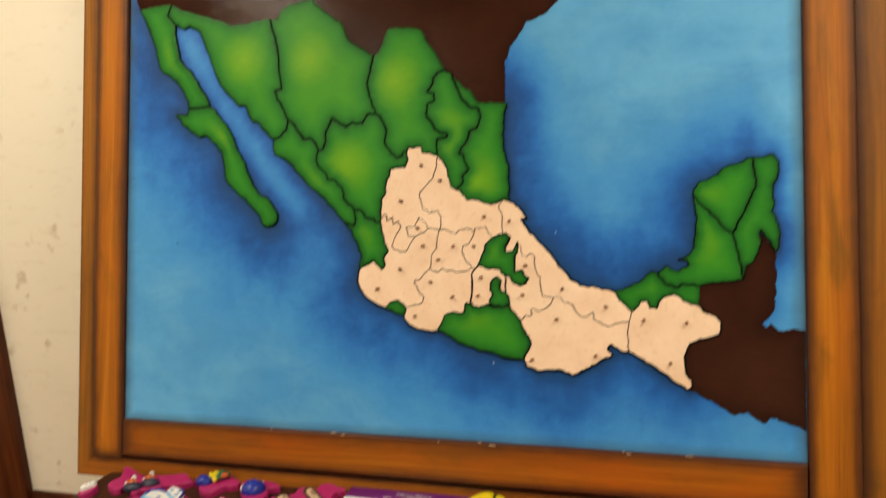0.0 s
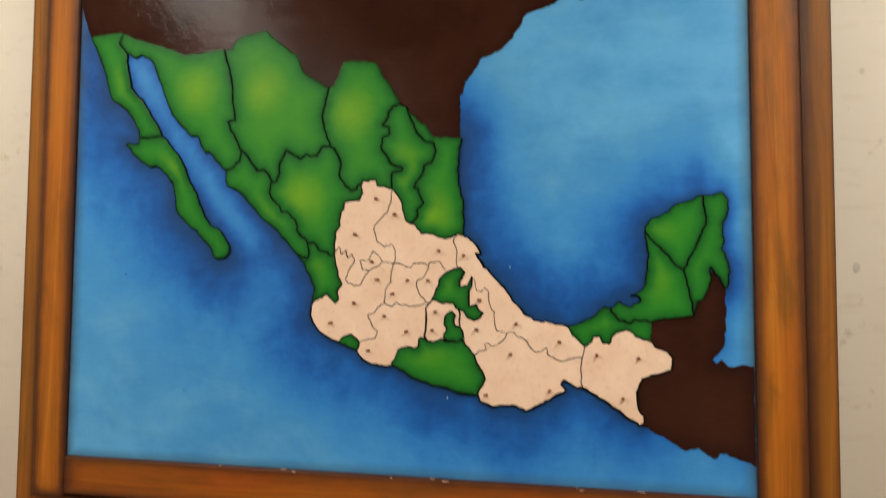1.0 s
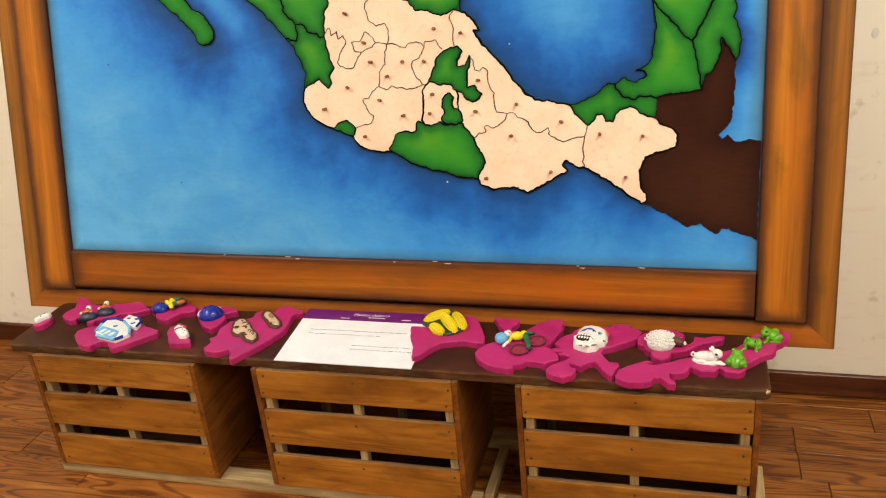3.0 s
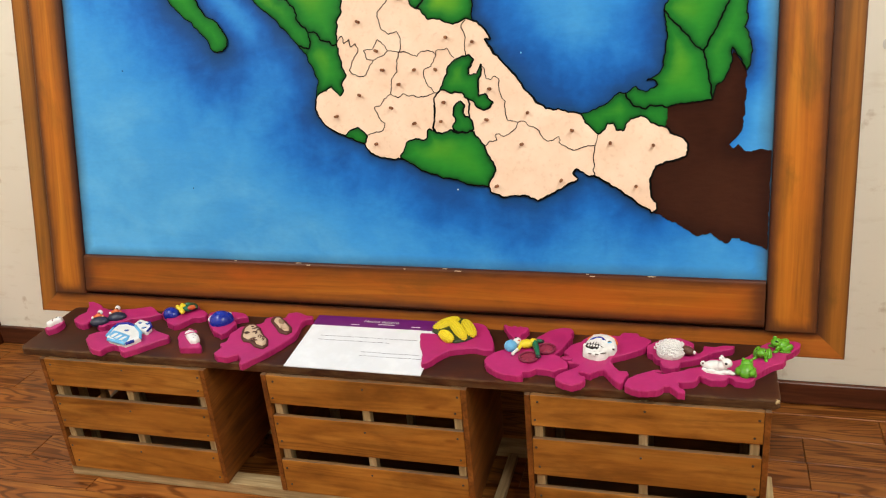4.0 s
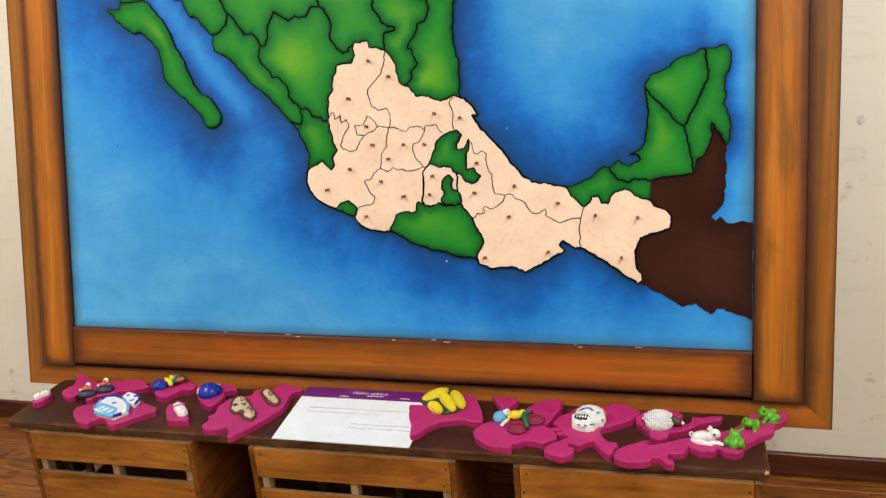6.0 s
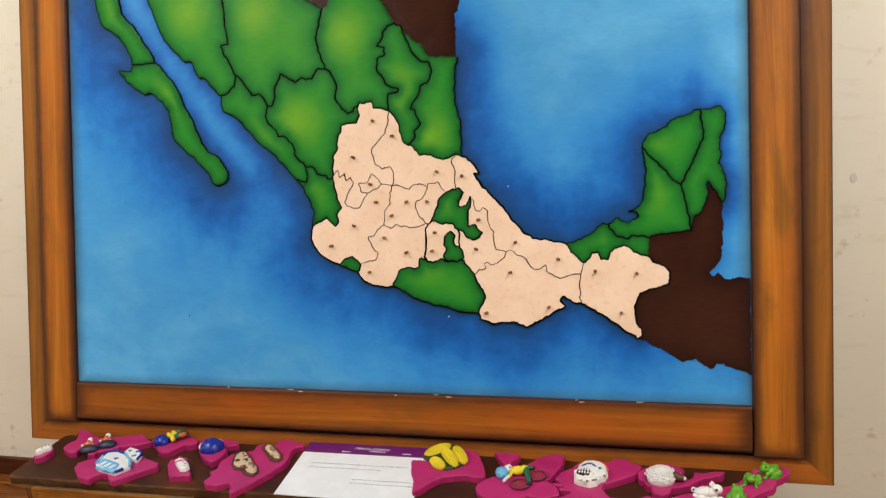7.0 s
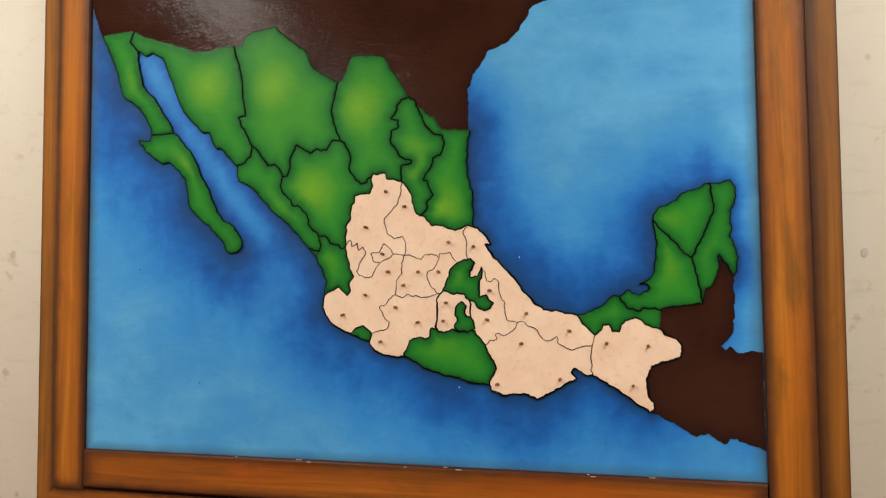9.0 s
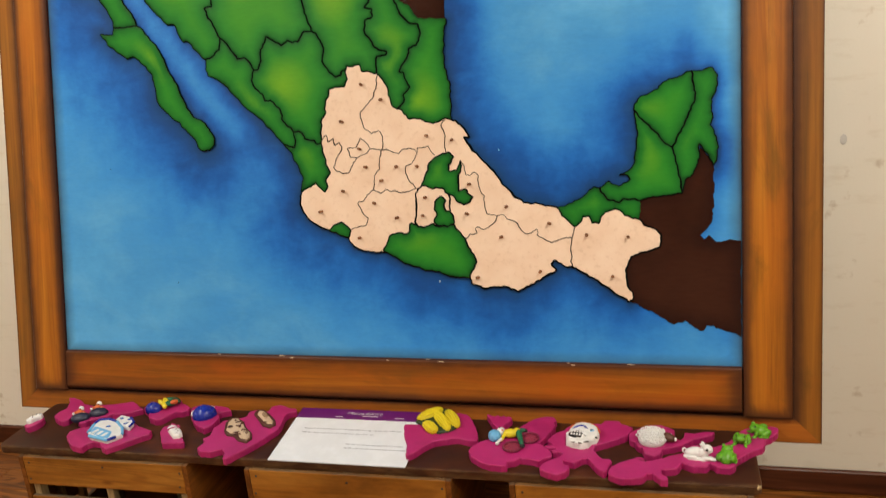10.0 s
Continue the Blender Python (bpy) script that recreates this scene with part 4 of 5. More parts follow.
def crate(x0, x1, at_front, label, turn=TURN):
    """A slatted fruit crate with three front boards, ply sides and pale corner posts."""
    wide = x1 - x0
    c = thing("crate", label, "crate", pose(x0, at_front, 0.029, 0, 0, turn), "crates under the board")
    tall = CRATE_TOP - 0.029
    for z0, z1 in ((0.0, 0.09), (0.121, 0.212), (0.244, tall - 0.001)):
        for y in (0.006, DEPTH - 0.006):
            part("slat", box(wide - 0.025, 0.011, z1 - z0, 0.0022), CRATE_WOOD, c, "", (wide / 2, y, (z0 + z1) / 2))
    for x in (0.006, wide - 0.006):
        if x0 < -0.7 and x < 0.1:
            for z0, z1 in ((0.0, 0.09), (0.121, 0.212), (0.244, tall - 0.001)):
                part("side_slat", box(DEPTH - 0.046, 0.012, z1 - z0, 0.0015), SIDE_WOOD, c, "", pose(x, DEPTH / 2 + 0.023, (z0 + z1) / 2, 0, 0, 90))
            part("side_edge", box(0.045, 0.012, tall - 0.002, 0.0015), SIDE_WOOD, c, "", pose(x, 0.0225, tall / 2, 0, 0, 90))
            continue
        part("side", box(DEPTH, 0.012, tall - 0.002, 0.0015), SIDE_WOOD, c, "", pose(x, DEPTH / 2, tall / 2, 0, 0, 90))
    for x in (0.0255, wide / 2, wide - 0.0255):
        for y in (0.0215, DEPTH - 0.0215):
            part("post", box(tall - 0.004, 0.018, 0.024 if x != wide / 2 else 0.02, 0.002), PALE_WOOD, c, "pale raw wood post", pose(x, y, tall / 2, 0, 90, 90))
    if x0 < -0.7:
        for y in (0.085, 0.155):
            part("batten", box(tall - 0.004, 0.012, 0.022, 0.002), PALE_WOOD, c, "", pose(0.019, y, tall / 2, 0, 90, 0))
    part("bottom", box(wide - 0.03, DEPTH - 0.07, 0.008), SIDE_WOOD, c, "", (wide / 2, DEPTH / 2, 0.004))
    screw = bmesh.new()
    bmesh.ops.create_cone(screw, cap_ends=True, segments=10, radius1=0.003, radius2=0.0024, depth=0.0016, matrix=pose(0, 0, 0, 90))
    mesh = finish(screw, "screw", STEEL)
    for z in (0.02, 0.07, 0.14, 0.19, 0.26, 0.3):
        for x in (0.024, wide / 2, wide - 0.024):
            if x == wide / 2 and z in (0.02, 0.14, 0.26):
                continue
            s = new("screw", mesh)
            s.parent = c
            s.matrix_local = pose(x + 0.004 * math.sin(z * 90 + x0), 0.0002, z + 0.003 * math.sin(x * 70 + z * 40))
    return c


crate(-0.815, -0.364, -0.2695, "varnished pine fruit crate with slatted front under the board")
crate(-0.221, 0.252, -0.2625, "varnished pine fruit crate with slatted front under the board")
crate(0.374, 0.847, -0.256, "varnished pine fruit crate with slatted front under the board")


def beam(sx, sy, sz, at, turn, label):
    ob = new("runner", finish(box(sx, sy, sz, 0.003), "runner", PALE_WOOD))
    ob.matrix_world = pose(*at, 0, 0, turn)
    tagged(ob, label, "floor runner", "runners under the crates")


beam(1.1, 0.045, 0.029, (-0.273, -0.236, 0.0145), TURN, "pale raw wood runner lying on the floor under the crates")
beam(0.56, 0.045, 0.029, (0.59, -0.226, 0.0145), TURN, "pale raw wood runner lying on the floor under the crates")
beam(1.66, 0.04, 0.029, (0.015, 0.005, 0.0145), TURN, "pale raw wood runner lying on the floor under the crates")
beam(0.18, 0.022, 0.02, (0.286, -0.115, 0.01), 90, "pale raw wood cross runner on the floor")
beam(0.18, 0.022, 0.02, (0.868, -0.1, 0.01), 90, "pale raw wood cross runner on the floor")


def bench_board():
    """Thin brown board with softly rounded, worn corners."""
    x0, x1, y0, y1, r = -0.879, 0.86, -0.2495, -0.03, 0.016
    pts = []
    for cx, cy, a0 in ((x1 - r, y1 - r, 0), (x0 + r, y1 - r, 90), (x0 + r, y0 + r, 180), (x1 - r, y0 + r, 270)):
        for k in range(5):
            a = radians(a0 + 22.5 * k)
            pts.append(Vector((cx + r * math.cos(a), cy + r * math.sin(a))))
    pts = rough_line(pts, True, 0.012, 0.0008)
    return slab(pts, Vector((0, 0)), 0.019, 0.003, 0.02)


ob = new("bench_board", finish(bench_board(), "bench_board", BOARD))
ob.matrix_world = pose(0, 0.0, CRATE_TOP, 0, 0, TURN)
tagged(ob, "worn dark brown wooden board lying across three crates", "bench top")
chip = bmesh.new()
for dx, dy, dz, r in ((0.0, 0.0, 0.014, 0.0075), (-0.011, -0.0015, 0.012, 0.006), (0.0025, 0.009, 0.013, 0.005), (-0.02, -0.002, 0.0155, 0.0035)):
    ball(chip, (0.852 + dx, -0.2435 + dy, dz), (r, r * 0.75, r * 0.75), 0, (0, 0, 20), 1)
part("worn_corner", chip, PALE_WOOD, ob, "bare splintered corner of the board")
TABLE = CRATE_TOP + 0.019

# ---- the loose puzzle pieces ----
THICK_PIECE = 0.0155


def piece(key, label):
    line = rough_line(metres(TILES[key]), True, 0.0035, 0.0017)
    c = sum(line, Vector((0, 0))) / len(line)
    ob = thing("puzzle_piece", label, "puzzle piece", pose(c.x, c.y, TABLE), "pink puzzle pieces on the board")
    part("base", slab(line, c, THICK_PIECE, 0.0025, 0.012, 0.0006), PINK, ob, "", smooth=False)
    return ob, c


def on(ob, c, x, y, turn=0.0):
    """A place on the piece's top, from room coordinates."""
    return pose(x - c.x, y - c.y, THICK_PIECE - 0.001, 0, 0, turn)


def lumps(bm, n, spread, size, slot, seed, flat=1.0):
    rnd = random.Random(seed)
    for i in range(n):
        a, h = rnd.uniform(0, 2 * math.pi), math.sqrt(rnd.random())
        x, y = spread[0] * h * math.cos(a), spread[1] * h * math.sin(a)
        z = spread[2] * math.sqrt(max(0.0, 1 - h * h)) * flat
        ball(bm, (x, y, z), (size * rnd.uniform(0.8, 1.2),) * 3, slot, (0, 0, 0), 1)


def relief(name, pts, height, rounding, material, ob, c, label="", rise=0.0):
    """A modelled clay shape lying on the piece, from an outline in room millimetres."""
    line = rough_line(metres(pts), True, 0.003, 0.0007)
    return part(name, slab(line, c, height, rounding, 0.005, 0.0008), material, ob, label, (0, 0, THICK_PIECE - 0.001 + rise), True)


def dab(bm, c, x, y, z, radii, slot=0, turn=0.0):
    """A dab of paint at a place given in room millimetres."""
    ball(bm, (x / 1000 - c.x, y / 1000 - c.y, THICK_PIECE + z), radii, slot, (0, 0, turn), 2)


def small_head(ob, c, lobes, eyes, mouth, band=()):
    """A small white clay figure: two lobes, dark eyes, a mouth and at times a pink band and hood."""
    relief("figure", lobes, 0.0125, 0.0055, WHITE, ob, c, "small white clay figure")
    bm = bmesh.new()
    for x, y in eyes:
        dab(bm, c, x, y, 0.0112, (0.002, 0.002, 0.0014), 0)
    dab(bm, c, *mouth, 0.011, (0.0034, 0.0014, 0.0014), 1, -30)
    for x, y, long, wide, turn in band:
        dab(bm, c, x, y, 0.0098, (long, wide, 0.0034), 2, turn)
    part("face_paint", bm, [BLACK, WINE, PINK], ob, "dark painted eyes and mouth")


# two small round heads
ob, c = piece("a", "small pink puzzle piece with a white figure on it")
small_head(ob, c, [(-858, -176), (-857, -160), (-849, -153), (-846, -140), (-835, -140), (-831, -152), (-838, -163), (-842, -178), (-850, -183)], ((-846, -150), (-838, -148), (-849, -160)), (-845, -166))
ob, c = piece("f", "small pink puzzle piece with a white figure on it")
small_head(ob, c, [(-457, -178), (-453, -162), (-441, -160), (-429, -174), (-416, -183), (-405, -196), (-407, -209), (-420, -212), (-431, -203), (-445, -190)], ((-427, -186), (-418, -192)), (-415, -202), ((-438, -181, 0.014, 0.0028, 35), (-446, -165, 0.011, 0.004, -25), (-430, -170, 0.007, 0.003, -40)))

# pair of dark skirts
ob, c = piece("b", "long pink puzzle piece with two dark rounded figures")
for x, y in ((-0.727, -0.141), (-0.695, -0.113)):
    bm = bmesh.new()
    ball(bm, (0.003, -0.002, 0.004), (0.0235, 0.0165, 0.0125), 0, (0, 0, 12), 3)
    ball(bm, (-0.006, 0.013, 0.011), (0.0095, 0.0085, 0.0085), 1)
    ball(bm, (-0.004, 0.021, 0.018), (0.0068, 0.0068, 0.0068), 2)
    ball(bm, (-0.004, 0.0155, 0.0185), (0.0035, 0.0022, 0.003), 3)
    for s in (-1, 1):
        ball(bm, (-0.005 + 0.0115 * s, 0.011, 0.0105), (0.0045, 0.0085, 0.0045), 1, (0, 0, 32 * s))
        ball(bm, (-0.005 + 0.0135 * s, 0.0055, 0.0115), (0.0035, 0.0035, 0.0035), 2)
    part("figure", bm, [NAVY, ORANGE, WHITE, BROWN], ob, "dark skirted figure with an orange top", on(ob, c, x, y, 8))

# little church
ob, c = piece("c", "pink puzzle piece with a blue and white church model")
house = relief("church_model", [(-645, -218), (-654, -179), (-655, -159), (-630, -153), (-601, -164), (-572, -189), (-552, -217), (-560, -232), (-571, -249), (-598, -242), (-631, -233)], 0.011, 0.002, WHITE, ob, c, "white relief model of a church")
relief("facade", [(-640, -217), (-643, -192), (-612, -201), (-583, -212), (-574, -241), (-600, -237)], 0.0022, 0.001, SKY, house, c, "light blue painted arcade wall", 0.0105 - THICK_PIECE + 0.001)
for x, y in ((-625, -214), (-609, -220), (-592, -226)):
    bm = bmesh.new()
    ball(bm, (0, 0.0035, 0), (0.0052, 0.0055, 0.0009))
    block(bm, (0, -0.003, 0), (0.0092, 0.014, 0.0016))
    part("arch", bm, WHITE, house, "white painted arch", pose(x / 1000 - c.x, y / 1000 - c.y, 0.0129, 0, 0, -12))
bm = bmesh.new()
ball(bm, (0, 0, 0), (0.0062, 0.0048, 0.0012))
ball(bm, (0, 0, 0.0006), (0.0036, 0.0026, 0.001), 1)
part("window", bm, [BLUE, SKY], house, "blue painted window", (-0.611 - c.x, -0.187 - c.y, 0.0112))
EDGING = ((-655, -178, -654, -159, 0), (-654, -159, -630, -153, 0), (-630, -153, -602, -164, 0), (-602, -164, -570, -190, 1), (-570, -190, -552, -217, 1), (-645, -217, -654, -180, 1), (-631, -233, -572, -248, 1), (-560, -231, -572, -247, 0))
for xa, ya, xb, yb, pale in EDGING:
    bm = bmesh.new()
    rod(bm, (xa / 1000 - c.x, ya / 1000 - c.y, 0.0103), (xb / 1000 - c.x, yb / 1000 - c.y, 0.0103), 0.0042, 0.0036, 0, 8)
    part("edging", bm, SKY if pale else BLUE, house, "blue painted edging")
tower = relief("tower", [(-611, -160), (-610, -132), (-578, -142), (-558, -162), (-555, -186), (-578, -180)], 0.0125, 0.002, WHITE, house, c, "white bell tower", 0.001 - THICK_PIECE)
for x, y, turn in ((-598, -150, -35), (-572, -172, 40), (-576, -152, -35)):
    bm = bmesh.new()
    ball(bm, (0, 0, 0), (0.0065, 0.0042, 0.0012), 0, (0, 0, turn))
    ball(bm, (0, 0, 0.0006), (0.0034, 0.002, 0.001), 1, (0, 0, turn))
    part("tower_window", bm, [BLUE, SKY], house, "light blue painted window", (x / 1000 - c.x, y / 1000 - c.y, 0.0127))
bm = bmesh.new()
rod(bm, (-0.577 - c.x, -0.142 - c.y, 0.0118), (-0.557 - c.x, -0.162 - c.y, 0.0118), 0.003, 0.0026, 0, 8)
rod(bm, (-0.557 - c.x, -0.162 - c.y, 0.0118), (-0.554 - c.x, -0.185 - c.y, 0.0118), 0.003, 0.0026, 0, 8)
part("tower_edging", bm, BLUE, house, "blue painted edging")

# fruit bowl
ob, c = piece("d", "pink puzzle piece with a blue bowl of fruit")
bm = bmesh.new()
ball(bm, (0, 0, 0.003), (0.0225, 0.018, 0.0175), 0, (0, 0, -15), 3)
part("bowl", bm, BLUE, ob, "glossy blue bowl", on(ob, c, -0.556, -0.081))
for x, y, z, m, turn, size in ((-0.533, -0.058, 0.013, YELLOW, -40, 1.2), (-0.529, -0.072, 0.012, YELLOW, -55, 1.25), (-0.541, -0.068, 0.0155, YELLOW, -35, 0.9), (-0.517, -0.064, 0.012, TEAL, 50, 1.25), (-0.509, -0.048, 0.013, HUSK, -20, 1.15), (-0.524, -0.047, 0.014, TEAL, 20, 1.0), (-0.508, -0.06, 0.014, ORANGE, 60, 0.95)):
    bm = bmesh.new()
    ball(bm, (0, 0, z), (0.0125 * size, 0.0062 * size, 0.0062 * size), 0, (0, 12, turn))
    ball(bm, (0.011 * size * math.cos(radians(turn)), 0.011 * size * math.sin(radians(turn)), z - 0.002), (0.0022, 0.0022, 0.0022), 0, (0, 0, 0), 1)
    part("fruit", bm, m, ob, "", on(ob, c, x, y))

# blue sphere with a white rim
ob, c = piece("e", "pink puzzle piece with a blue dome edged in white")
bm = bmesh.new()
ball(bm, (0, 0, 0.002), (0.0285, 0.027, 0.0265), 0, (0, 0, 0), 3)
ball(bm, (0.012, 0.006, 0.003), (0.0175, 0.0205, 0.02), 0, (0, 0, 20), 3)
part("dome", bm, BLUE, ob, "glossy blue dome", on(ob, c, -0.404, -0.099), True)
bm = bmesh.new()
for k in range(30):
    a = radians(62 + k * 5.6)
    ball(bm, (0.0295 * math.cos(a), 0.0275 * math.sin(a), 0.01), (0.0022, 0.0022, 0.0028), 0, (0, 0, 0), 1)
part("rim", bm, WHITE, ob, "beaded white rim", on(ob, c, -0.405, -0.096))

# skull and brown mask
ob, c = piece("g", "large pink puzzle piece with a tan skull and a brown mask")
relief("skull_edge", [(-313, -168), (-327, -134), (-326, -111), (-309, -106), (-286, -122), (-264, -150), (-241, -169), (-227, -196), (-233, -213), (-258, -206), (-278, -188), (-296, -187)], 0.0065, 0.003, BROWN, ob, c, "brown clay rim of the skull")
skull = relief("skull", [(-306, -170), (-318, -139), (-315, -121), (-302, -117), (-283, -131), (-263, -156), (-241, -175), (-231, -197), (-235, -207), (-254, -201), (-271, -183), (-289, -183)], 0.0115, 0.006, TAN, ob, c, "tan clay skull")
bm = bmesh.new()
dab(bm, c, -299, -161, 0.0105, (0.0068, 0.0062, 0.0022), 1)
dab(bm, c, -299, -161, 0.0122, (0.0036, 0.0034, 0.0012), 0)
for x, y, turn, length in ((-290, -138, 40, 0.008), (-284, -134, -30, 0.007), (-278, -142, 70, 0.007), (-282, -154, 20, 0.0065), (-276, -158, 100, 0.006), (-300, -131, -20, 0.005), (-271, -184, 30, 0.0085), (-262, -190, -10, 0.007)):
    dab(bm, c, x, y, 0.0104, (length, 0.0025, 0.0018), 1, turn)
for x, y in ((-262, -173), (-255, -176), (-248, -180), (-243, -186)):
    dab(bm, c, x, y, 0.0103, (0.0014, 0.0072, 0.0018), 1, 8)
dab(bm, c, -254, -172, 0.0105, (0.0125, 0.0014, 0.0016), 1, -28)
part("skull_paint", bm, [BLACK, BROWN], ob, "black and brown painted eye, nose and teeth")
relief("mask_edge", [(-277, -85), (-278, -66), (-261, -63), (-237, -82), (-210, -108), (-200, -128), (-207, -143), (-230, -136), (-250, -113)], 0.0065, 0.003, BROWN, ob, c, "brown clay rim of the mask")
relief("mask", [(-265, -91), (-266, -76), (-253, -77), (-231, -97), (-211, -117), (-206, -131), (-219, -132), (-239, -115)], 0.0105, 0.004, TAN, ob, c, "tan clay mask")
bm = bmesh.new()
dab(bm, c, -240, -99, 0.0105, (0.0145, 0.0062, 0.004), 0, -48)
dab(bm, c, -219, -124, 0.0102, (0.0085, 0.0062, 0.0038), 1, -10)
dab(bm, c, -229, -121, 0.0098, (0.0075, 0.0032, 0.003), 1, 70)
part("mask_face", bm, [painted("grey_clay", srgb(150, 124, 98), 0.75, 0.55), TAN], ob, "greyish clay face")

# maize cobs
ob, c = piece("h", "pink puzzle piece with yellow maize cobs")
relief("husk", [(131, -88), (131, -52), (147, -21), (180, -13), (206, -31), (226, -68), (234, -100), (219, -120), (199, -131), (174, -125), (152, -99)], 0.0075, 0.004, HUSK, ob, c, "dark green husks under the cobs")
for x, y, turn, long, wide in ((157, -54, 52, 0.036, 0.0145), (191, -80, -57, 0.0495, 0.0118), (214, -70, -60, 0.041, 0.0122), (173, -113, -48, 0.026, 0.0125)):
    bm = bmesh.new()
    ball(bm, (0, 0, 0.006), (long, wide, 0.0115), 0, (0, 0, 0), 3)
    for r in range(6):
        a = math.pi * (r + 0.5) / 6
        count = round(long / 0.0034)
        for k in range(count):
            u = (k - count / 2 + 0.5 + 0.25 * (r % 2)) / (count / 2) * 0.96
            w = math.sqrt(max(0.05, 1 - u * u))
            ball(bm, (long * u, wide * w * math.cos(a), 0.006 + 0.0115 * w * math.sin(a)), (0.003, 0.003, 0.0021), 0, (0, 0, 0), 1)
    part("cob", bm, YELLOW, ob, "yellow maize cob with raised kernels", on(ob, c, x / 1000, y / 1000, turn))

# cyclist figure
ob, c = piece("i", "large pink puzzle piece with a painted cyclist figure")
wheel_red = painted("rose_paint", srgb(150, 44, 72), 0.7)
for x, y in ((0.370, -0.171), (0.400, -0.132)):
    bm = bmesh.new()
    for k in range(20):
        a, b = 2 * math.pi * k / 20, 2 * math.pi * (k + 1) / 20
        rod(bm, (0.0195 * math.cos(a), 0.0205 * math.sin(a), 0.004), (0.0195 * math.cos(b), 0.0205 * math.sin(b), 0.004), 0.0028, 0.0028, 0, 6)
    ball(bm, (0, 0, 0.002), (0.0185, 0.0195, 0.0032), 1)
    for k in range(4):
        a = math.pi * k / 4 + 0.3
        rod(bm, (0.018 * math.cos(a), 0.019 * math.sin(a), 0.0042), (-0.018 * math.cos(a), -0.019 * math.sin(a), 0.0042), 0.001, 0.001, 0, 6)
    part("wheel", bm, [WINE, wheel_red], ob, "dark red bicycle wheel", on(ob, c, x, y))
bm = bmesh.new()
dab(bm, c, 325, -139, 0.008, (0.0145, 0.0175, 0.0125), 0, 15)
dab(bm, c, 336, -122, 0.0095, (0.0095, 0.0105, 0.0095), 1)
dab(bm, c, 333, -120, 0.0182, (0.0026, 0.0026, 0.0014), 5)
dab(bm, c, 341, -128, 0.0165, (0.0028, 0.0016, 0.0014), 4)
dab(bm, c, 348, -125, 0.0085, (0.0055, 0.0085, 0.007), 4, -20)
dab(bm, c, 357, -127, 0.009, (0.0155, 0.0125, 0.0095), 2, 10)
dab(bm, c, 370, -119, 0.009, (0.009, 0.0105, 0.0085), 2, -20)
for xa, ya, xb, yb, ra, rb, slot in ((347, -133, 343, -153, 4, 3.6, 2), (343, -153, 336, -166, 3.5, 3, 1), (374, -121, 381, -140, 7.2, 6, 3), (381, -140, 389, -166, 6, 4.6, 3), (376, -112, 386, -108, 5, 4, 3)):
    rod(bm, (xa / 1000 - c.x, ya / 1000 - c.y, THICK_PIECE + 0.009), (xb / 1000 - c.x, yb / 1000 - c.y, THICK_PIECE + 0.007), ra / 1000, rb / 1000, slot)
    dab(bm, c, xb, yb, 0.007, (rb / 1000,) * 3, slot)
dab(bm, c, 336, -167, 0.006, (0.0042, 0.0042, 0.004), 1)
dab(bm, c, 391, -172, 0.006, (0.0062, 0.0048, 0.0045), 5, 25)
dab(bm, c, 388, -108, 0.006, (0.0045, 0.0045, 0.0045), 5)
part("figure", bm, [SKY, WHITE, YELLOW, TEAL, ORANGE, BLACK], ob, "painted cyclist with a blue cap and yellow shirt")

# white painted skull
ob, c = piece("j", "large pink puzzle piece with a white painted skull")
relief("skull", [(478, -132), (484, -103), (492, -82), (509, -75), (527, -78), (543, -93), (548, -116), (544, -136), (534, -143), (528, -158), (512, -165), (492, -159), (480, -150), (483, -142)], 0.0195, 0.009, WHITE, ob, c, "white clay skull with uneven surface")
bm = bmesh.new()
lumps(bm, 26, (0.03, 0.038, 0.004), 0.0055, 0, 9)
bm.transform(Matrix.Translation((0.512 - c.x, -0.128 - c.y, THICK_PIECE + 0.0135)))
dab(bm, c, 504, -134, 0.0178, (0.0205, 0.0165, 0.0045), 1, -8)
for r in range(2):
    for k in range(5):
        dab(bm, c, 491.5 + k * 5.8, -127 - r * 11.5 - k * 0.6, 0.0218, (0.0022, 0.0044, 0.0012), 0, -8)
for x, y, turn in ((498, -104, 48), (509, -98, 0), (519, -106, -60)):
    dab(bm, c, x, y, 0.0188, (0.0115 if turn else 0.008, 0.0024, 0.0022), 2, turn)
dab(bm, c, 531, -115, 0.0172, (0.0075, 0.0062, 0.0032), 3)
dab(bm, c, 531, -115, 0.0198, (0.0034, 0.003, 0.0014), 1)
dab(bm, c, 538, -133, 0.0135, (0.0095, 0.0017, 0.002), 1, -35)
dab(bm, c, 504, -163, 0.0155, (0.012, 0.0014, 0.0018), 5, -6)
dab(bm, c, 524, -158, 0.0158, (0.007, 0.0014, 0.0018), 5, 20)
for x, y, turn in ((488, -92, 60), (498, -80, 30), (512, -75, 0), (527, -79, -25), (539, -90, -50), (546, -106, -75)):
    dab(bm, c, x, y, 0.0125, (0.0085, 0.0028, 0.0028), 4, turn)
part("skull_paint", bm, [WHITE, BLACK, BLUE, SKY, ORANGE, painted("grey_line_paint", srgb(120, 116, 112))], ob, "black mouth with white teeth, blue brows and orange edge")

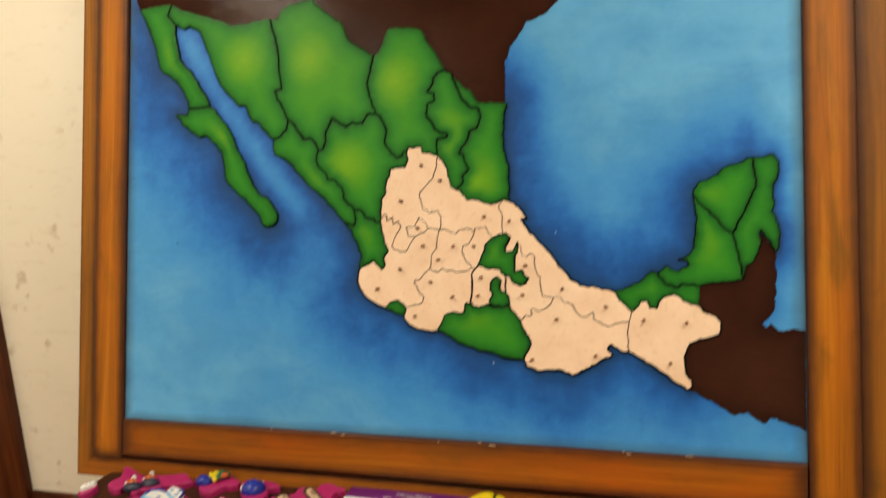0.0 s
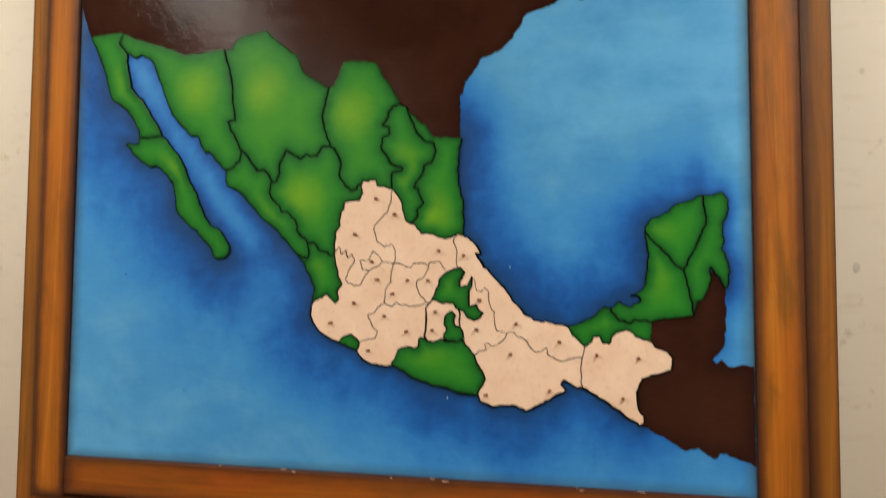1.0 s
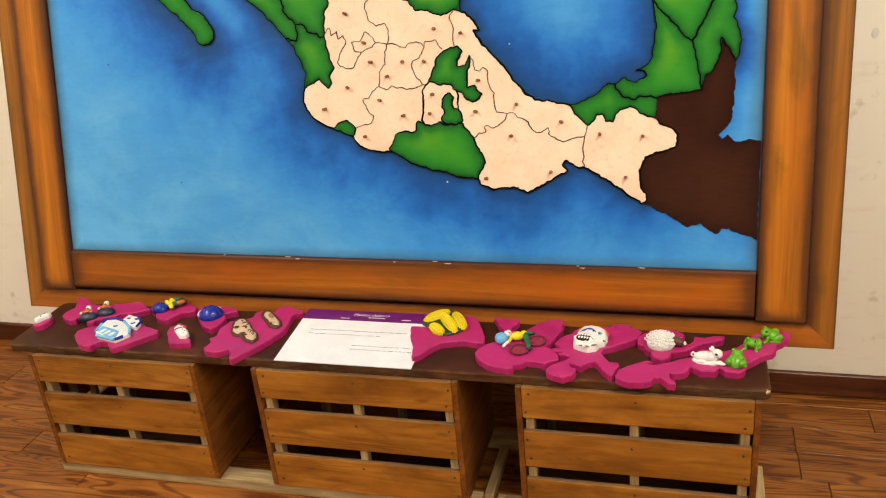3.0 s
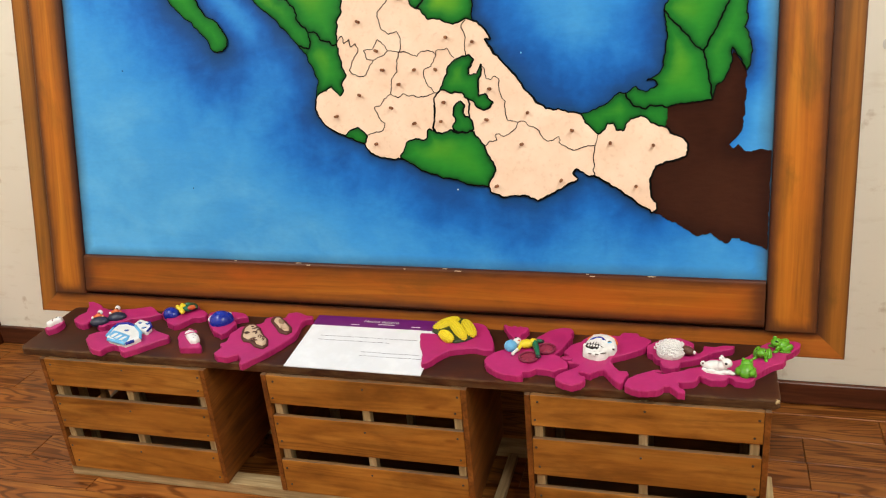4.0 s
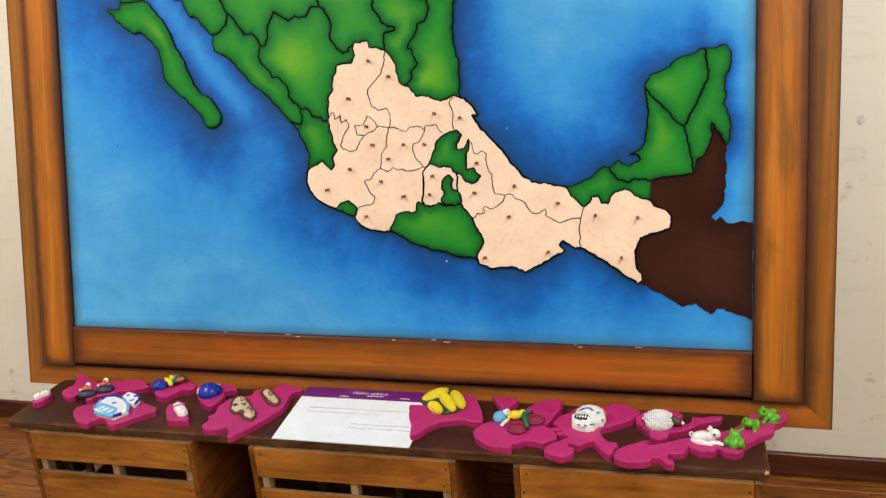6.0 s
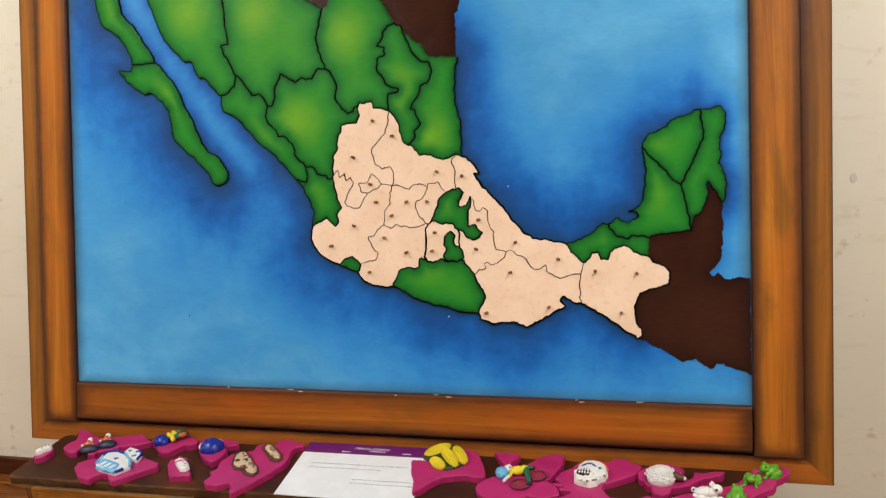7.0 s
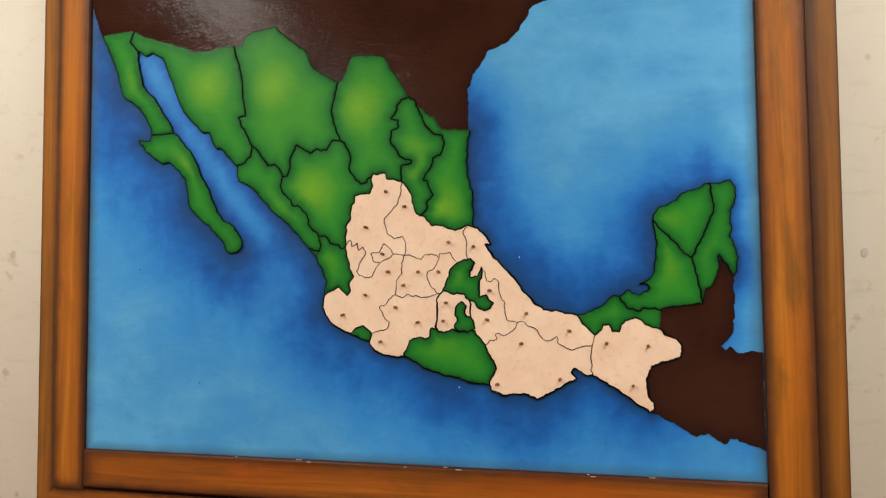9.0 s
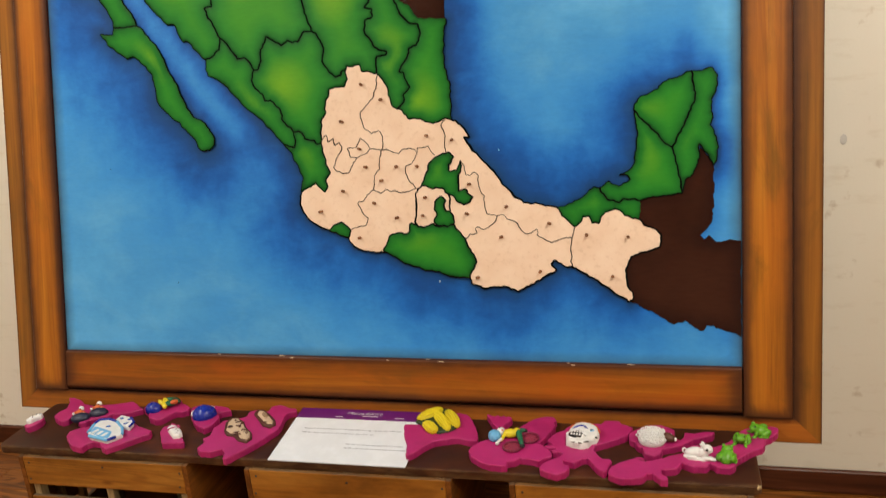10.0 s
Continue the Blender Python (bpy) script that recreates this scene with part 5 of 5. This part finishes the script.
# curly sheep
ob, c = piece("k", "pink puzzle piece with a curly white sheep")
bm = bmesh.new()
ball(bm, (0, 0, 0.006), (0.029, 0.0305, 0.0175), 0, (0, 0, 0), 3)
rnd = random.Random(5)
for i in range(46):
    a, h = i * 2.39996, math.sqrt((i + 0.5) / 46)
    x, y, z = 0.030 * h * math.cos(a), 0.032 * h * math.sin(a), 0.006 + 0.0178 * math.sqrt(max(0.0, 1 - h * h * 0.95))
    size = rnd.uniform(0.0038, 0.0058)
    for q in range(7):
        b = 2 * math.pi * q / 7
        ball(bm, (x + size * math.cos(b), y + size * math.sin(b), z), (0.0019, 0.0019, 0.0021), 0, (0, 0, 0), 1)
part("fleece", bm, WHITE, ob, "white fleece of small clay curls", on(ob, c, 0.656, -0.113, 0))
bm = bmesh.new()
ball(bm, (0.034, -0.001, 0.011), (0.0145, 0.0105, 0.0085), 0, (0, 15, -18))
ball(bm, (0.047, -0.005, 0.009), (0.0035, 0.0045, 0.004), 1)
ball(bm, (0.03, 0.009, 0.015), (0.0095, 0.0034, 0.002), 2, (0, 0, 35))
ball(bm, (0.039, 0.003, 0.0165), (0.0018, 0.0018, 0.0014), 1)
part("head", bm, [BROWN, WHITE, PINK], ob, "dark brown face with a pink ear", on(ob, c, 0.656, -0.113, 0))

# white hare and three frogs
ob, c = piece("m", "long pink puzzle piece with a white animal and three green frogs")
relief("animal_foot", [(717, -168), (725, -156), (751, -157), (776, -170), (779, -180), (757, -184), (728, -181)], 0.005, 0.003, WHITE, ob, c, "white clay foot of the animal")
bm = bmesh.new()
ball(bm, (-0.006, 0.002, 0.009), (0.0225, 0.0125, 0.0105), 0, (0, -8, -4), 3)
ball(bm, (0.008, -0.002, 0.012), (0.0125, 0.0105, 0.0105), 0, (0, -35, 0), 3)
ball(bm, (0.0175, -0.003, 0.021), (0.0105, 0.0095, 0.0092), 0, (0, 20, 0), 3)
ball(bm, (0.0085, 0.003, 0.0285), (0.0036, 0.003, 0.0062), 0, (0, -30, 0))
ball(bm, (0.0055, -0.001, 0.0275), (0.003, 0.0028, 0.005), 0, (0, -45, 0))
ball(bm, (0.0165, -0.0112, 0.0232), (0.003, 0.0019, 0.003), 1)
for k in range(9):
    ball(bm, (-0.0275 + 0.004 * math.cos(k * 0.75), 0.002 + 0.0015 * k / 3, 0.01 + 0.005 * math.sin(k * 0.75)), (0.0024, 0.0024, 0.0024), 0, (0, 0, 0), 1)
for x, turn in ((-0.012, 0), (0.014, -12), (0.025, -20)):
    ball(bm, (x, -0.0115, 0.0045), (0.0105, 0.0045, 0.0042), 0, (0, 0, turn))
part("animal", bm, [WHITE, BLACK], ob, "crouching white animal with dark eyes", on(ob, c, 0.748, -0.167, -5), True)
for x, y, turn, k in ((0.801, -0.172, 80, 0.98), (0.834, -0.102, 255, 0.86), (0.873, -0.066, 195, 0.96)):
    bm = bmesh.new()
    ball(bm, (-0.002 * k, 0, 0.0085 * k), (0.0195 * k, 0.0155 * k, 0.0125 * k), 0, (0, -22, 0), 3)
    ball(bm, (0.0115 * k, 0, 0.0175 * k), (0.0115 * k, 0.0118 * k, 0.0085 * k), 0, (0, 10, 0), 3)
    for s in (-1, 1):
        ball(bm, (-0.008 * k, 0.0135 * k * s, 0.008 * k), (0.0135 * k, 0.0068 * k, 0.0088 * k), 0, (0, 25, 14 * s))
        ball(bm, (-0.002 * k, 0.017 * k * s, 0.0025), (0.012 * k, 0.0042 * k, 0.003), 0, (0, 0, -12 * s))
        ball(bm, (0.012 * k, 0.0105 * k * s, 0.006 * k), (0.0042 * k, 0.0042 * k, 0.0085 * k), 0, (0, -15, 0))
        ball(bm, (0.0165 * k, 0.0125 * k * s, 0.002), (0.008 * k, 0.0045 * k, 0.0028), 0, (0, 0, 20 * s))
        ball(bm, (0.0125 * k, 0.0075 * k * s, 0.0245 * k), (0.0042 * k, 0.0036 * k, 0.004 * k))
        ball(bm, (0.0145 * k, 0.0092 * k * s, 0.0252 * k), (0.0022 * k, 0.002 * k, 0.0022 * k), 1)
    part("frog", bm, [LEAF, BLACK], ob, "small glossy green frog", on(ob, c, x, y, turn), True)


# ---- instruction card ----
CARD_X, CARD_Y, CARD_W, CARD_H = -0.164, -0.252, 0.317, 0.207
card = thing("instruction_card", "white printed instruction card with a purple title band", "card", pose(CARD_X, CARD_Y, TABLE - 0.001, 4.8, 0, 0.4))
part("sheet", box(CARD_W, CARD_H, 0.002, centre=(CARD_W / 2, CARD_H / 2, 0.0025)), PAPER, card)
part("title_band", box(CARD_W, 0.04, 0.0006, centre=(CARD_W / 2, CARD_H - 0.02, 0.0038)), PURPLE, card, "purple printed title band")


def lettering(text, size, at, material, parent):
    data = bpy.data.curves.new("title", "FONT")
    data.body, data.size, data.align_x, data.shear = text, size, "CENTER", 0.2
    tmp = new("title", data)
    bpy.context.view_layer.update()
    me = bpy.data.meshes.new_from_object(tmp.evaluated_get(bpy.context.evaluated_depsgraph_get()))
    bpy.data.objects.remove(tmp)
    me.materials.append(material)
    ob = new("title", me)
    ob.parent = parent
    ob.matrix_local = Matrix.Translation(at)
    return tagged(ob, "white title lettering")


lettering("M\u00e9xico dulcero", 0.0138, (CARD_W * 0.52, CARD_H - 0.0205, 0.0044), WHITE, card)
rnd = random.Random(3)
for x, y, w in ((0.57, -0.0265, 0.04), (0.33, -0.032, 0.022), (0.8, -0.03, 0.022)):
    part("print_line", box(w, 0.0022, 0.0004, centre=(CARD_W * x, CARD_H + y, 0.0043)), WHITE, card)
for x0, x1, y in ((0.12, 0.88, 0.125), (0.12, 0.66, 0.109), (0.5, 0.95, 0.07), (0.5, 0.95, 0.056)):
    x = x0
    while x < x1:
        w = rnd.uniform(0.012, 0.05)
        part("print_line", box(min(w, x1 - x) * CARD_W, rnd.uniform(0.0009, 0.0019), 0.0003, centre=((x + w / 2) * CARD_W, y + rnd.uniform(-0.0006, 0.0006), 0.0037)), PRINT, card)
        x += w + 0.009

# ---- wall mark and floor planks ----
mark = bmesh.new()
ball(mark, (0, 0, 0), (0.008, 0.0012, 0.012))
ob = new("wall_chip", finish(mark, "wall_chip", painted("grey_filler", srgb(222, 218, 212), 0.9, 0.8)))
ob.location = (1.078, WALL_Y - 0.0005, 0.916)
tagged(ob, "grey filler patch on the cream wall", "wall mark")

ROW, rnd = 0.0992, random.Random(11)
LENGTHS = [0.3, 0.42, 0.55, 0.7, 0.88, 1.05]
PLANKS = [finish(box(n - 0.0014, ROW - 0.0012, 0.012, 0.0012, 1), "plank", PLANK_WOOD) for n in LENGTHS]
JOINTS = {1: 1.144, 2: 0.96, 3: 0.962}
y, row = 0.3775 - ROW / 2, 0
while y > -1.15:
    joint = JOINTS.get(row, rnd.uniform(0.3, 0.8))
    x = joint
    while x < 1.55:
        k = rnd.randrange(2, 6)
        p = new("plank", PLANKS[k])
        p.parent, p.matrix_world = floor, pose(x + LENGTHS[k] / 2, y, -0.006)
        x += LENGTHS[k]
    x = joint
    while x > -1.6:
        k = rnd.randrange(0, 6)
        p = new("plank", PLANKS[k])
        p.parent, p.matrix_world = floor, pose(x - LENGTHS[k] / 2, y, -0.006, 0, 0, 180)
        x -= LENGTHS[k]
    y -= ROW
    row += 1
